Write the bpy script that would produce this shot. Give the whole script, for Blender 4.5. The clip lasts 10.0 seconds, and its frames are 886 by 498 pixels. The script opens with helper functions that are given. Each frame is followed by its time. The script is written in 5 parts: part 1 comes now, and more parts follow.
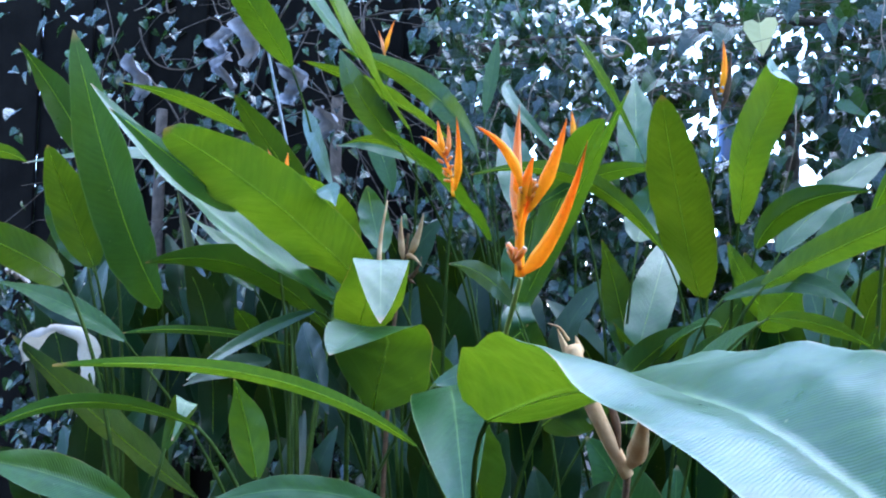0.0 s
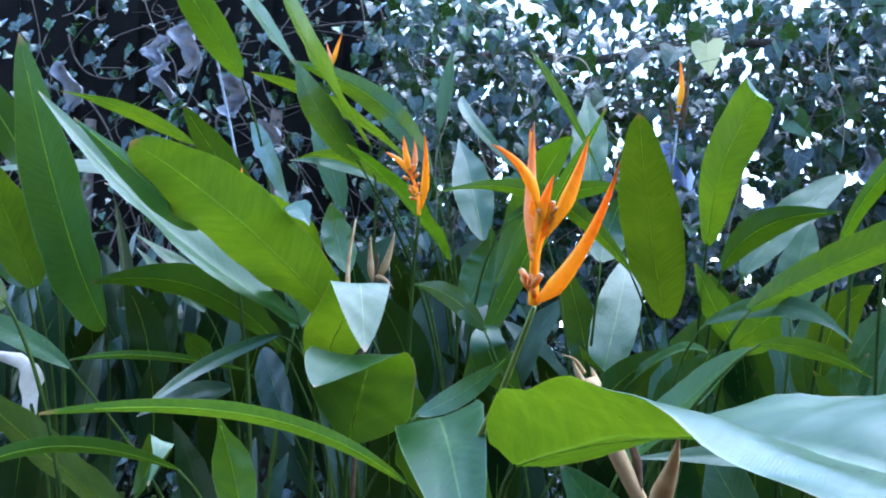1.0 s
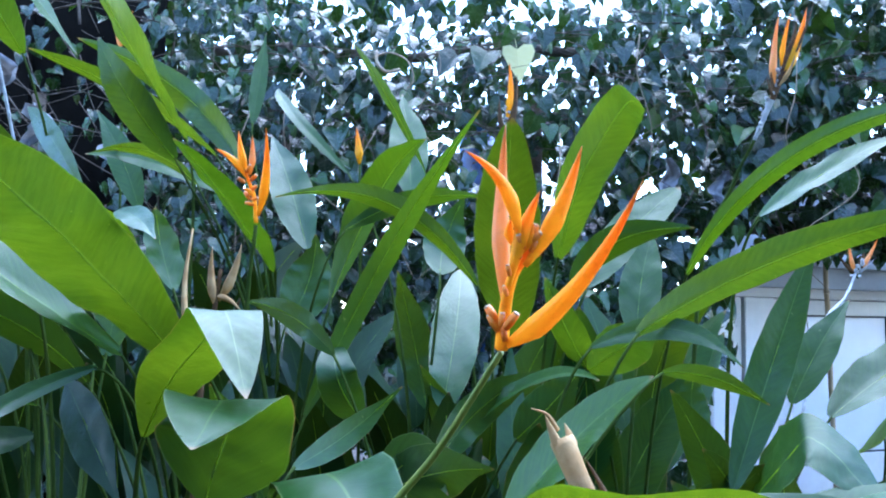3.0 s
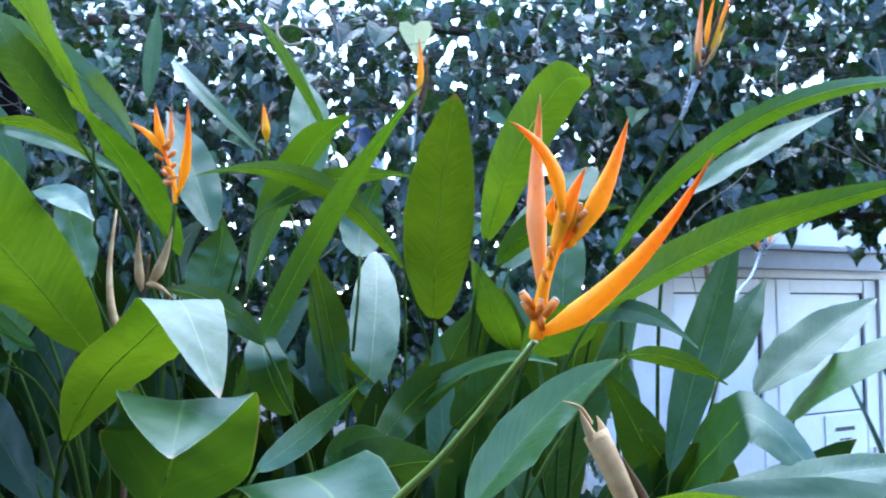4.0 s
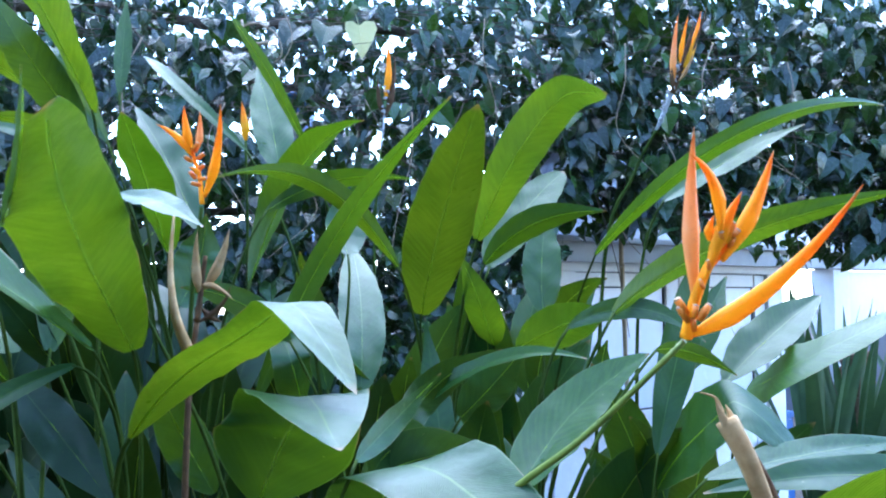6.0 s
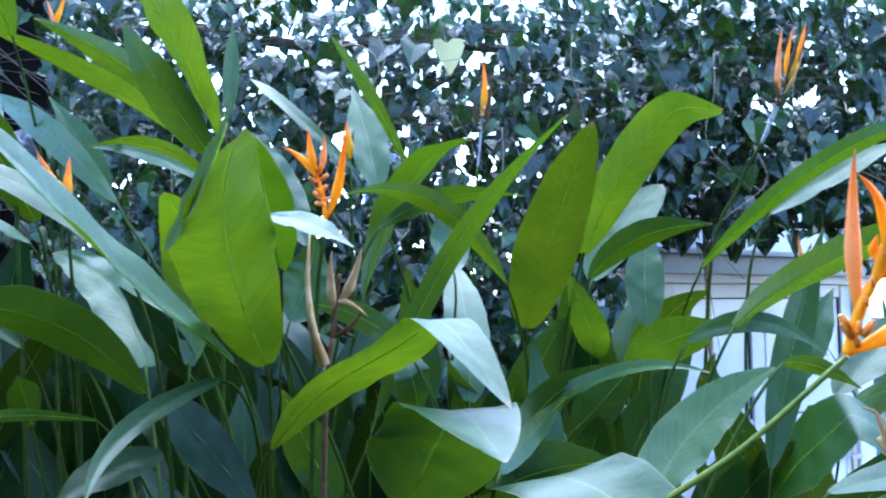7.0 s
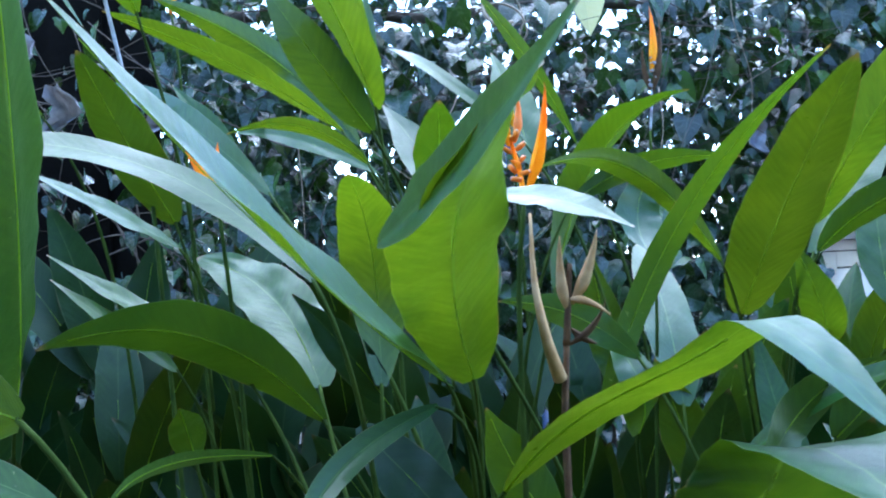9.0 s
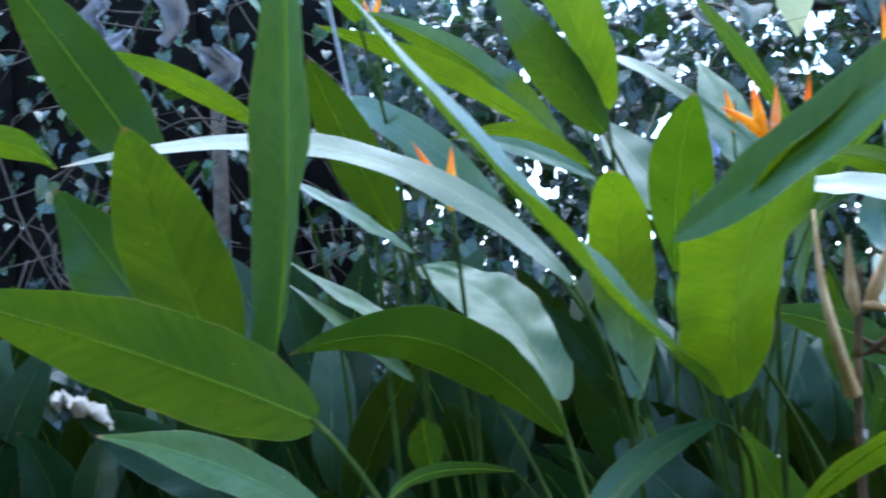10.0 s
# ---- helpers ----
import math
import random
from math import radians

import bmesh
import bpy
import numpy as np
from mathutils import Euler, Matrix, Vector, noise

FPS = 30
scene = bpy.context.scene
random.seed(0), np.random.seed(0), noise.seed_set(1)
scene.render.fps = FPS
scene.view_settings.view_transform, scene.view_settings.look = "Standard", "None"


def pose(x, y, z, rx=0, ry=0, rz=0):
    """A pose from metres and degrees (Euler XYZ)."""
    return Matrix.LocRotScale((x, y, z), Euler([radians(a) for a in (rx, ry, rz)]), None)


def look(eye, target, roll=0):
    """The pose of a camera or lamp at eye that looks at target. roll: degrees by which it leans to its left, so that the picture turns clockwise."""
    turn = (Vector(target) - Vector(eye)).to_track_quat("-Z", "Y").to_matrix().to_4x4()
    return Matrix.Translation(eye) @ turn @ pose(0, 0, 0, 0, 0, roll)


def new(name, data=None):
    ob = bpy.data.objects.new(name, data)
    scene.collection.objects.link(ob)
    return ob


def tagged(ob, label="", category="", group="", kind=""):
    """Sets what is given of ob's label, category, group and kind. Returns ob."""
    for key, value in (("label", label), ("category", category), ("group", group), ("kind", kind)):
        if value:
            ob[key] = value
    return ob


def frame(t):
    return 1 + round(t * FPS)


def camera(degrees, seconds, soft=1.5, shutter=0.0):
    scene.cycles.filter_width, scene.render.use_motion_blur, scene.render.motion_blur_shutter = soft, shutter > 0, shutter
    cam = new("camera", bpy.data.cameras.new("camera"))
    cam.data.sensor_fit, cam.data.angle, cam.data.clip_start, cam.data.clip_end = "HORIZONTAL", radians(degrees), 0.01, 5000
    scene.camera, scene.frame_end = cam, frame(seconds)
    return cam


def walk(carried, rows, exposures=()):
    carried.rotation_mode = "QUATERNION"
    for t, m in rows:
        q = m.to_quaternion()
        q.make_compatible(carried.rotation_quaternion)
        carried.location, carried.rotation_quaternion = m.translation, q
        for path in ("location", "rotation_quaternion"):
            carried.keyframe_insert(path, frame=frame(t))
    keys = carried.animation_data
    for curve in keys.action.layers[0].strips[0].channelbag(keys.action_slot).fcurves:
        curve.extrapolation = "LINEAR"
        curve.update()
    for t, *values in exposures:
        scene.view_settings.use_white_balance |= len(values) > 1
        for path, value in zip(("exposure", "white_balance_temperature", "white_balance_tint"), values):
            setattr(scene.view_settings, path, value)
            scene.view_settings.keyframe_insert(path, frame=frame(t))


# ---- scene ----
cam = camera(50.2, 10.0, soft=2.0, shutter=0.3)
PATH = [
    (0, (0.393, -0.194, 1.554), (-0.34, 1.662, 1.678), 1.4),
    (0.5, (0.351, -0.162, 1.537), (-0.309, 1.719, 1.694), 1.8),
    (1, (0.278, -0.152, 1.569), (-0.302, 1.755, 1.728), 1.3),
    (1.5, (0.204, -0.099, 1.576), (-0.24, 1.846, 1.707), 0.6),
    (2, (0.162, -0.048, 1.593), (-0.083, 1.93, 1.75), 0.0),
    (2.2, (0.143, -0.04, 1.602), (-0.052, 1.943, 1.77), -0.5),
    (3.3, (0.022, 0.04, 1.612), (0.01, 2.033, 1.774), 0.5),
    (3.5, (-0.001, 0.056, 1.613), (0.045, 2.05, 1.759), -0.2),
    (4, (-0.083, 0.096, 1.617), (0.137, 2.079, 1.743), -0.4),
    (4.5, (-0.137, 0.102, 1.628), (0.251, 2.061, 1.727), -0.8),
    (5, (-0.213, 0.09, 1.629), (0.224, 2.04, 1.714), -1.3),
    (5.2, (-0.235, 0.099, 1.627), (0.237, 2.041, 1.713), -1.2),
    (6.3, (-0.406, 0.029, 1.636), (0.072, 1.968, 1.761), -0.3),
    (6.5, (-0.43, 0.026, 1.639), (0.019, 1.97, 1.777), -0.2),
    (7, (-0.465, 0.029, 1.639), (-0.108, 1.993, 1.77), -0.8),
    (7.5, (-0.518, 0.067, 1.639), (-0.267, 2.047, 1.778), -1.1),
    (8, (-0.56, 0.141, 1.647), (-0.344, 2.123, 1.8), -1.0),
    (8.5, (-0.575, 0.254, 1.664), (-0.373, 2.24, 1.782), -3.4),
    (9, (-0.612, 0.368, 1.667), (-0.447, 2.359, 1.772), -3.9),
    (9.5, (-0.65, 0.425, 1.657), (-0.579, 2.417, 1.819), -4.0),
    (10, (-0.735, 0.44, 1.654), (-0.896, 2.426, 1.828), -3.4),
]
walk(cam, [(t, look(eye, target, roll)) for t, eye, target, roll in PATH], exposures=((0, 3.3, 5320, 14.5), (3.5, 3.42, 5330, 12.5), (7.0, 3.42, 5320, 11.5), (9.0, 3.37, 5370, 10), (10, 3.28, 5500, 9.5)))

# ---------------------------------------------------------------- sky, sun
world = bpy.data.worlds.new("sky")
scene.world = world
world.use_nodes = True
sky = world.node_tree.nodes.new("ShaderNodeTexSky")
sky.sky_type, sky.sun_disc = "NISHITA", False
sky.sun_elevation, sky.sun_rotation = radians(65), radians(17)
sky.air_density, sky.dust_density, sky.ozone_density = 1.0, 0.4, 1.5
world.node_tree.links.new(sky.outputs[0], world.node_tree.nodes["Background"].inputs[0])
world.node_tree.nodes["Background"].inputs[1].default_value = 0.15
sun_data = bpy.data.lights.new("sun", "SUN")
sun_data.energy, sun_data.angle, sun_data.color = 0.96, radians(68), (0.90, 0.96, 1.0)
sun = new("sun", sun_data)
# a veiled sun, high behind the hedge, spread wide by the cloud
sun.matrix_world = look((0, 0, 0), (-0.12, -0.40, -0.90))


# ---------------------------------------------------------------- materials
class Nodes:
    """A node material, written briefly."""

    def __init__(self, name):
        self.m = bpy.data.materials.new(name)
        self.m.use_nodes = True
        self.t = self.m.node_tree
        self.bsdf = self.t.nodes["Principled BSDF"]
        self.out = self.t.nodes["Material Output"]

    def add(self, kind, **props):
        n = self.t.nodes.new("ShaderNode" + kind)
        for key, value in props.items():
            setattr(n, key, value)
        return n

    def link(self, a, b):
        self.t.links.new(a, b)

    def put(self, socket, value):
        if isinstance(value, bpy.types.NodeSocket):
            self.link(value, socket)
        else:
            socket.default_value = value

    def coords(self, which="Object"):
        return self.add("TexCoord").outputs[which]

    def random(self):
        return self.add("ObjectInfo").outputs["Random"]

    def noise(self, scale, vector=None, detail=4.0, rough=0.55):
        n = self.add("TexNoise")
        n.inputs["Scale"].default_value, n.inputs["Detail"].default_value = scale, detail
        n.inputs["Roughness"].default_value = rough
        self.link(vector or self.coords(), n.inputs["Vector"])
        return n.outputs["Fac"]

    def ramp(self, fac, stops):
        n = self.add("ValToRGB")
        n.color_ramp.elements[0].position, n.color_ramp.elements[0].color = stops[0][0], (*stops[0][1], 1)
        n.color_ramp.elements[1].position, n.color_ramp.elements[1].color = stops[-1][0], (*stops[-1][1], 1)
        for p, c in stops[1:-1]:
            n.color_ramp.elements.new(p).color = (*c, 1)
        self.link(fac, n.inputs[0])
        return n.outputs[0]

    def math(self, op, a, b=0.0, c=0.0):
        n = self.add("Math", operation=op)
        for k, v in enumerate((a, b, c)):
            self.put(n.inputs[k], v)
        return n.outputs[0]

    def mix(self, fac, a, b, blend="MIX"):
        n = self.add("MixRGB", blend_type=blend)
        for k, v in enumerate((fac, a, b)):
            self.put(n.inputs[k], (*v, 1) if isinstance(v, tuple) and len(v) == 3 else v)
        return n.outputs[0]

    def step(self, v, lo, hi):
        n = self.add("MapRange", interpolation_type="SMOOTHSTEP")
        for k, x in enumerate((v, lo, hi, 0.0, 1.0)):
            self.put(n.inputs[k], x)
        return n.outputs[0]

    def bump(self, height, strength, distance):
        n = self.add("Bump")
        n.inputs["Strength"].default_value, n.inputs["Distance"].default_value = strength, distance
        self.link(height, n.inputs["Height"])
        return n.outputs[0]

    def surface(self, colour=None, rough=None, normal=None, metal=0.0, spec=None):
        if colour is not None:
            self.put(self.bsdf.inputs["Base Color"], (*colour, 1) if isinstance(colour, tuple) else colour)
        if rough is not None:
            self.put(self.bsdf.inputs["Roughness"], rough)
        if normal is not None:
            self.link(normal, self.bsdf.inputs["Normal"])
        if spec is not None:
            self.bsdf.inputs["Specular IOR Level"].default_value = spec
        self.bsdf.inputs["Metallic"].default_value = metal
        return self

    def translucent(self, colour, share, normal=None):
        t, mix = self.add("BsdfTranslucent"), self.add("MixShader")
        self.put(t.inputs["Color"], (*colour, 1) if isinstance(colour, tuple) else colour)
        if normal is not None:
            self.link(normal, t.inputs["Normal"])
        self.put(mix.inputs[0], share)
        self.link(self.bsdf.outputs[0], mix.inputs[1])
        self.link(t.outputs[0], mix.inputs[2])
        self.link(mix.outputs[0], self.out.inputs[0])
        return self


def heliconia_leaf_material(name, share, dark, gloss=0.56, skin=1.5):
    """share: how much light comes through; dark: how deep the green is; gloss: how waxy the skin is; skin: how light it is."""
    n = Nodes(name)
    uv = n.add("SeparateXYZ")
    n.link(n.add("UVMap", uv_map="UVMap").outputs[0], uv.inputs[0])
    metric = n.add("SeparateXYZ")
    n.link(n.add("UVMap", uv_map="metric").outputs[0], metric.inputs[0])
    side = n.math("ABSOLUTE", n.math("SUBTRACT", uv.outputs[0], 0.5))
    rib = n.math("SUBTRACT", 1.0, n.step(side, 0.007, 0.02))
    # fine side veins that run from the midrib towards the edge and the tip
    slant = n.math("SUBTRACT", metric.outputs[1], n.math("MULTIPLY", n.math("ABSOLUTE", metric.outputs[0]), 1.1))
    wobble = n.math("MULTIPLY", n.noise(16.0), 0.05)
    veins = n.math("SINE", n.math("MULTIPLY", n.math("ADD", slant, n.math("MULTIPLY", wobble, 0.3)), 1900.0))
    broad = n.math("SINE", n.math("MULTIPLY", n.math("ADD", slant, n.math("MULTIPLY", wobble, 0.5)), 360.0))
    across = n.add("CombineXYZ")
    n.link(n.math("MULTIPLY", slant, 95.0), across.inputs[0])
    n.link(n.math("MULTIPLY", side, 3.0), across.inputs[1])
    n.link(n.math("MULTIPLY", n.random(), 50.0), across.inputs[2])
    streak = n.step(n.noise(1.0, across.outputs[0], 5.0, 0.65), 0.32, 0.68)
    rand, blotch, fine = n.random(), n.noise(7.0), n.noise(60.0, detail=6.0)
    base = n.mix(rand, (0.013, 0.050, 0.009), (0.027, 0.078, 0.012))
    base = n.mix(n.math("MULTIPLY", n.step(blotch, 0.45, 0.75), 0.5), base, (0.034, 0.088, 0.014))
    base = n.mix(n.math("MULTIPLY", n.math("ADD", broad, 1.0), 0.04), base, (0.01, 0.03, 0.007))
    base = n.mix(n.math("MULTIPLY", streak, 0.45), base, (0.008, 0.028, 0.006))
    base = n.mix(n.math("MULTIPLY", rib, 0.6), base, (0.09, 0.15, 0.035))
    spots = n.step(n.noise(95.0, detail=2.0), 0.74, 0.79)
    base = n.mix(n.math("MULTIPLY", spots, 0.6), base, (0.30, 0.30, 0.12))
    # pale margin line; also puts the edge's bright highlights into the colour
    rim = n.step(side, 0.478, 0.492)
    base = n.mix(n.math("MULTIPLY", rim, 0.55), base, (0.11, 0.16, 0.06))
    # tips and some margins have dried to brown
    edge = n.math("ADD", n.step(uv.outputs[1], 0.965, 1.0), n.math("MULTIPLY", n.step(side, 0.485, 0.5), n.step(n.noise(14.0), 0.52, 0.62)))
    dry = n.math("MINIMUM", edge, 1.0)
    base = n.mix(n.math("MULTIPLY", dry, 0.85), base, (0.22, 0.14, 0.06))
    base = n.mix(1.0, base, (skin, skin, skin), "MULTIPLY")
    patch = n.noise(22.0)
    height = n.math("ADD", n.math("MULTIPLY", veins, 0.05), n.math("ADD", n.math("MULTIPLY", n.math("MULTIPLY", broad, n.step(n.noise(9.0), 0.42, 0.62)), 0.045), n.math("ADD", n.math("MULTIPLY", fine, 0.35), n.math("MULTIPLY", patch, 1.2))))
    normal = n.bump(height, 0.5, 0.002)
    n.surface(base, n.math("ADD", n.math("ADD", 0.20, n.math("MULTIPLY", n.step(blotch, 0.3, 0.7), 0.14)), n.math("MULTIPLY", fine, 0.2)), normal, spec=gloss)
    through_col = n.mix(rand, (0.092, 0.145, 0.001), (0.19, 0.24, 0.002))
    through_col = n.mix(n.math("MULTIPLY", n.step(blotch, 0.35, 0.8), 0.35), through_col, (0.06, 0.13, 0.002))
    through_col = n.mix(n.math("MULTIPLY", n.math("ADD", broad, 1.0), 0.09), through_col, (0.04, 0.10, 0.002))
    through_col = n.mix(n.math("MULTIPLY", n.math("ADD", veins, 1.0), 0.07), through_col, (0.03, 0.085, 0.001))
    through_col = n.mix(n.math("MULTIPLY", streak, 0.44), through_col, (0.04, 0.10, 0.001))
    # broad darker patches: leaf blotches and neighbours' shadows put into the colour
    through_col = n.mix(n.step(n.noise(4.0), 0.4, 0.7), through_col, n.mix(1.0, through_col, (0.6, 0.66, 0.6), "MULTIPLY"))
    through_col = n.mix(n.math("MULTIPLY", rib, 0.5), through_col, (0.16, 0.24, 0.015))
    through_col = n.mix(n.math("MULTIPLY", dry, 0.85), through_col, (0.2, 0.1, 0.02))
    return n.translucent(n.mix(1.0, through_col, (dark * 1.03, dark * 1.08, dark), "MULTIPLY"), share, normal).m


def ivy_material():
    n = Nodes("ivy_leaf")
    r = n.add("NewGeometry").outputs["Random Per Island"]
    o = n.random()
    r2 = n.math("FRACT", n.math("ADD", r, n.math("MULTIPLY", o, 0.731)))
    base = n.ramp(r2, [(0.0, (0.006, 0.016, 0.007)), (0.5, (0.012, 0.032, 0.012)), (0.82, (0.026, 0.064, 0.016)), (0.97, (0.06, 0.13, 0.02)), (1.0, (0.10, 0.09, 0.03))])
    fine = n.noise(45.0)
    base = n.mix(n.math("MULTIPLY", fine, 0.4), base, (0.02, 0.034, 0.022))
    uv = n.add("SeparateXYZ")
    n.link(n.add("UVMap", uv_map="UVMap").outputs[0], uv.inputs[0])
    across, down = n.math("ABSOLUTE", n.math("SUBTRACT", uv.outputs[0], 0.5)), uv.outputs[1]
    middle = n.math("SUBTRACT", 1.0, n.step(across, 0.012, 0.035))
    lobes = n.math("SUBTRACT", 1.0, n.step(n.math("ABSOLUTE", n.math("SUBTRACT", n.math("MULTIPLY", across, 0.55), down)), 0.012, 0.035))
    lower = n.math("SUBTRACT", 1.0, n.step(n.math("ABSOLUTE", n.math("SUBTRACT", n.math("ADD", 0.16, n.math("MULTIPLY", across, 0.9)), down)), 0.010, 0.03))
    veins = n.math("MAXIMUM", middle, n.math("MAXIMUM", lobes, lower))
    base = n.mix(n.math("MULTIPLY", veins, 0.45), base, (0.07, 0.10, 0.06))
    normal = n.bump(n.noise(70.0), 0.4, 0.002)
    n.surface(base, n.math("ADD", 0.14, n.math("MULTIPLY", fine, 0.25)), normal, spec=0.5)
    return n.translucent(n.mix(r2, (0.02, 0.05, 0.006), (0.06, 0.12, 0.01)), 0.18).m


def simple(name, a, b, scale, rough, relief=0.002, strength=0.4, spec=0.4, share=0.0, through_col=None):
    """A surface of two mixed tones with grain at two scales."""
    n = Nodes(name)
    big, fine = n.noise(scale), n.noise(scale * 9)
    col = n.mix(n.step(big, 0.3, 0.7), a, b)
    col = n.mix(n.math("MULTIPLY", n.math("ADD", fine, n.math("MULTIPLY", n.random(), 0.5)), 0.35), col, tuple(0.55 * v for v in a))
    n.surface(col, n.math("ADD", rough - 0.08, n.math("MULTIPLY", fine, 0.2)), n.bump(fine, strength, relief), spec=spec)
    if share:
        n.translucent(through_col, share)
    return n.m


def bract_material(name, base, middle, tip, share):
    n = Nodes(name)
    uv = n.add("SeparateXYZ")
    n.link(n.add("UVMap", uv_map="UVMap").outputs[0], uv.inputs[0])
    fine = n.noise(120.0)
    streak = n.noise(30.0)
    along = n.math("ADD", uv.outputs[1], n.math("MULTIPLY", n.math("SUBTRACT", streak, 0.5), 0.25))
    col = n.ramp(along, [(0.0, base), (0.45, middle), (0.85, tip), (1.0, tuple(0.45 * v for v in tip))])
    col = n.mix(n.math("MULTIPLY", n.step(fine, 0.55, 0.7), 0.25), col, tuple(0.6 * v for v in middle))
    n.surface(col, 0.45, n.bump(fine, 0.3, 0.0008), spec=0.35)
    return n.translucent(col, share).m


LEAF = heliconia_leaf_material("common_heliconia_leaf", 0.42, 0.70, 0.44, 1.3)
# darkened leaf copy whose colour carries the shade low in the bed
SHADED_LEAF = heliconia_leaf_material("shaded_low_leaf", 0.12, 0.26, 0.22, 0.5)
FRESH_LEAF = heliconia_leaf_material("fresh_heliconia_leaf", 0.48, 0.76, 0.42, 1.5)
# deeper green and less translucent than the common leaf
DULL_LEAF = heliconia_leaf_material("dull_heliconia_leaf", 0.3, 0.53, 0.42, 1.3)
IVY = ivy_material()
MIDRIB = simple("leaf_midrib", (0.09, 0.15, 0.03), (0.13, 0.19, 0.045), 30, 0.45, share=0.7, through_col=(0.5, 0.64, 0.07))
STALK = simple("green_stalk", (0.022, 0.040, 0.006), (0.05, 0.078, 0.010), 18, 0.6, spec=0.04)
STEM = simple("flower_stalk", (0.13, 0.18, 0.02), (0.20, 0.24, 0.03), 30, 0.5)
ORANGE = bract_material("orange_bract", (0.92, 0.49, 0.005), (0.94, 0.45, 0.003), (0.92, 0.29, 0.002), 0.45)
PEACH = bract_material("faded_bract", (0.85, 0.36, 0.04), (0.82, 0.42, 0.16), (0.8, 0.28, 0.04), 0.45)
FLORET = simple("orange_floret", (0.85, 0.30, 0.01), (0.75, 0.22, 0.01), 60, 0.4, share=0.3, through_col=(0.9, 0.3, 0.01))
PALE = simple("pale_floret_mouth", (0.72, 0.46, 0.22), (0.78, 0.58, 0.38), 80, 0.6)
DRY = simple("dry_husk", (0.42, 0.23, 0.085), (0.64, 0.42, 0.20), 40, 0.75, 0.002, 0.4, 0.2, 0.15, (0.4, 0.24, 0.1))
HUSK = simple("brown_husk", (0.07, 0.035, 0.015), (0.14, 0.075, 0.03), 50, 0.8, 0.003, 0.7, 0.2)
MOULD = simple("whitish_stalk", (0.4, 0.4, 0.39), (0.62, 0.62, 0.62), 90, 0.85, 0.004, 0.9, 0.2)
BARK = simple("vine_bark", (0.075, 0.058, 0.045), (0.16, 0.125, 0.095), 25, 0.9, 0.004, 0.8, 0.2)
CANE = simple("bamboo_cane", (0.36, 0.26, 0.15), (0.48, 0.37, 0.24), 14, 0.55)
TENDRIL = simple("dry_tendril", (0.22, 0.16, 0.10), (0.30, 0.23, 0.15), 30, 0.8)
# near black in itself, so the boards look unlit
SHADE_BOARD = simple("shade_boards", (0.008, 0.007, 0.006), (0.014, 0.012, 0.010), 6, 0.95, 0.002, 0.6, 0.02)
YELLOWED = simple("yellowed_leaf", (0.64, 0.61, 0.26), (0.72, 0.69, 0.38), 14, 0.6, spec=0.2, share=0.5, through_col=(0.85, 0.82, 0.42))
WITHERED = simple("withered_leaf", (0.20, 0.20, 0.22), (0.34, 0.33, 0.34), 30, 0.8, 0.004, 0.8, 0.2, 0.2, (0.2, 0.19, 0.18))
PAPERY = simple("papery_dead_leaf", (0.50, 0.42, 0.32), (0.66, 0.60, 0.52), 30, 0.8, 0.003, 0.6, 0.2, 0.3, (0.5, 0.42, 0.3))
SOIL = simple("soil", (0.022, 0.017, 0.012), (0.045, 0.033, 0.024), 3, 0.95, 0.02, 0.9, 0.15)
LITTER = simple("leaf_litter", (0.16, 0.10, 0.06), (0.30, 0.22, 0.14), 12, 0.9)
WHITE = simple("white_paint", (0.72, 0.73, 0.77), (0.79, 0.79, 0.81), 2.5, 0.45, 0.001, 0.2)
GREY = simple("grey_paint", (0.36, 0.38, 0.42), (0.44, 0.46, 0.50), 3, 0.5, 0.001, 0.2)
PANE = simple("frosted_pane", (0.70, 0.74, 0.80), (0.76, 0.79, 0.84), 1.5, 0.22, 0.0005, 0.1, 0.5, 0.28, (0.7, 0.74, 0.82))
GAP = simple("dark_gap", (0.05, 0.055, 0.065), (0.07, 0.075, 0.085), 5, 0.7)
PAPER = simple("notice_paper", (0.66, 0.70, 0.56), (0.70, 0.73, 0.60), 4, 0.7, 0.0005, 0.1)
INK = simple("notice_ink", (0.05, 0.05, 0.05), (0.08, 0.08, 0.08), 20, 0.7)
METAL = Nodes("handle_metal").surface((0.5, 0.5, 0.52), 0.35, metal=1.0).m
BLUE = simple("blue_plastic", (0.015, 0.085, 0.28), (0.02, 0.11, 0.34), 4, 0.4, 0.0008, 0.2)
NAVY = simple("dark_blue_board", (0.03, 0.04, 0.075), (0.045, 0.055, 0.095), 3, 0.55)
STRAP = simple("strap_leaf", (0.025, 0.06, 0.025), (0.06, 0.11, 0.04), 9, 0.45, share=0.15, through_col=(0.08, 0.16, 0.02))
BACKHEDGE = simple("unseen_hedge_leaf", (0.012, 0.024, 0.008), (0.025, 0.042, 0.012), 5, 0.8, 0.05, 0.9)


# ---------------------------------------------------------------- building helpers
def mesh_of(name, bm, *materials, smooth=True):
    me = bpy.data.meshes.new(name)
    bm.to_mesh(me)
    bm.free()
    for m in materials:
        me.materials.append(m)
    for p in me.polygons:
        p.use_smooth = smooth
    return me


def part(name, bm, material, parent, label="", smooth=True):
    ob = new(name, mesh_of(name, bm, material, smooth=smooth))
    ob.parent = parent
    return tagged(ob, label) if label else ob


def thing(name, at, label, category, group="", kind=""):
    ob = new(name)
    ob.location = at
    return tagged(ob, label, category, group, kind)


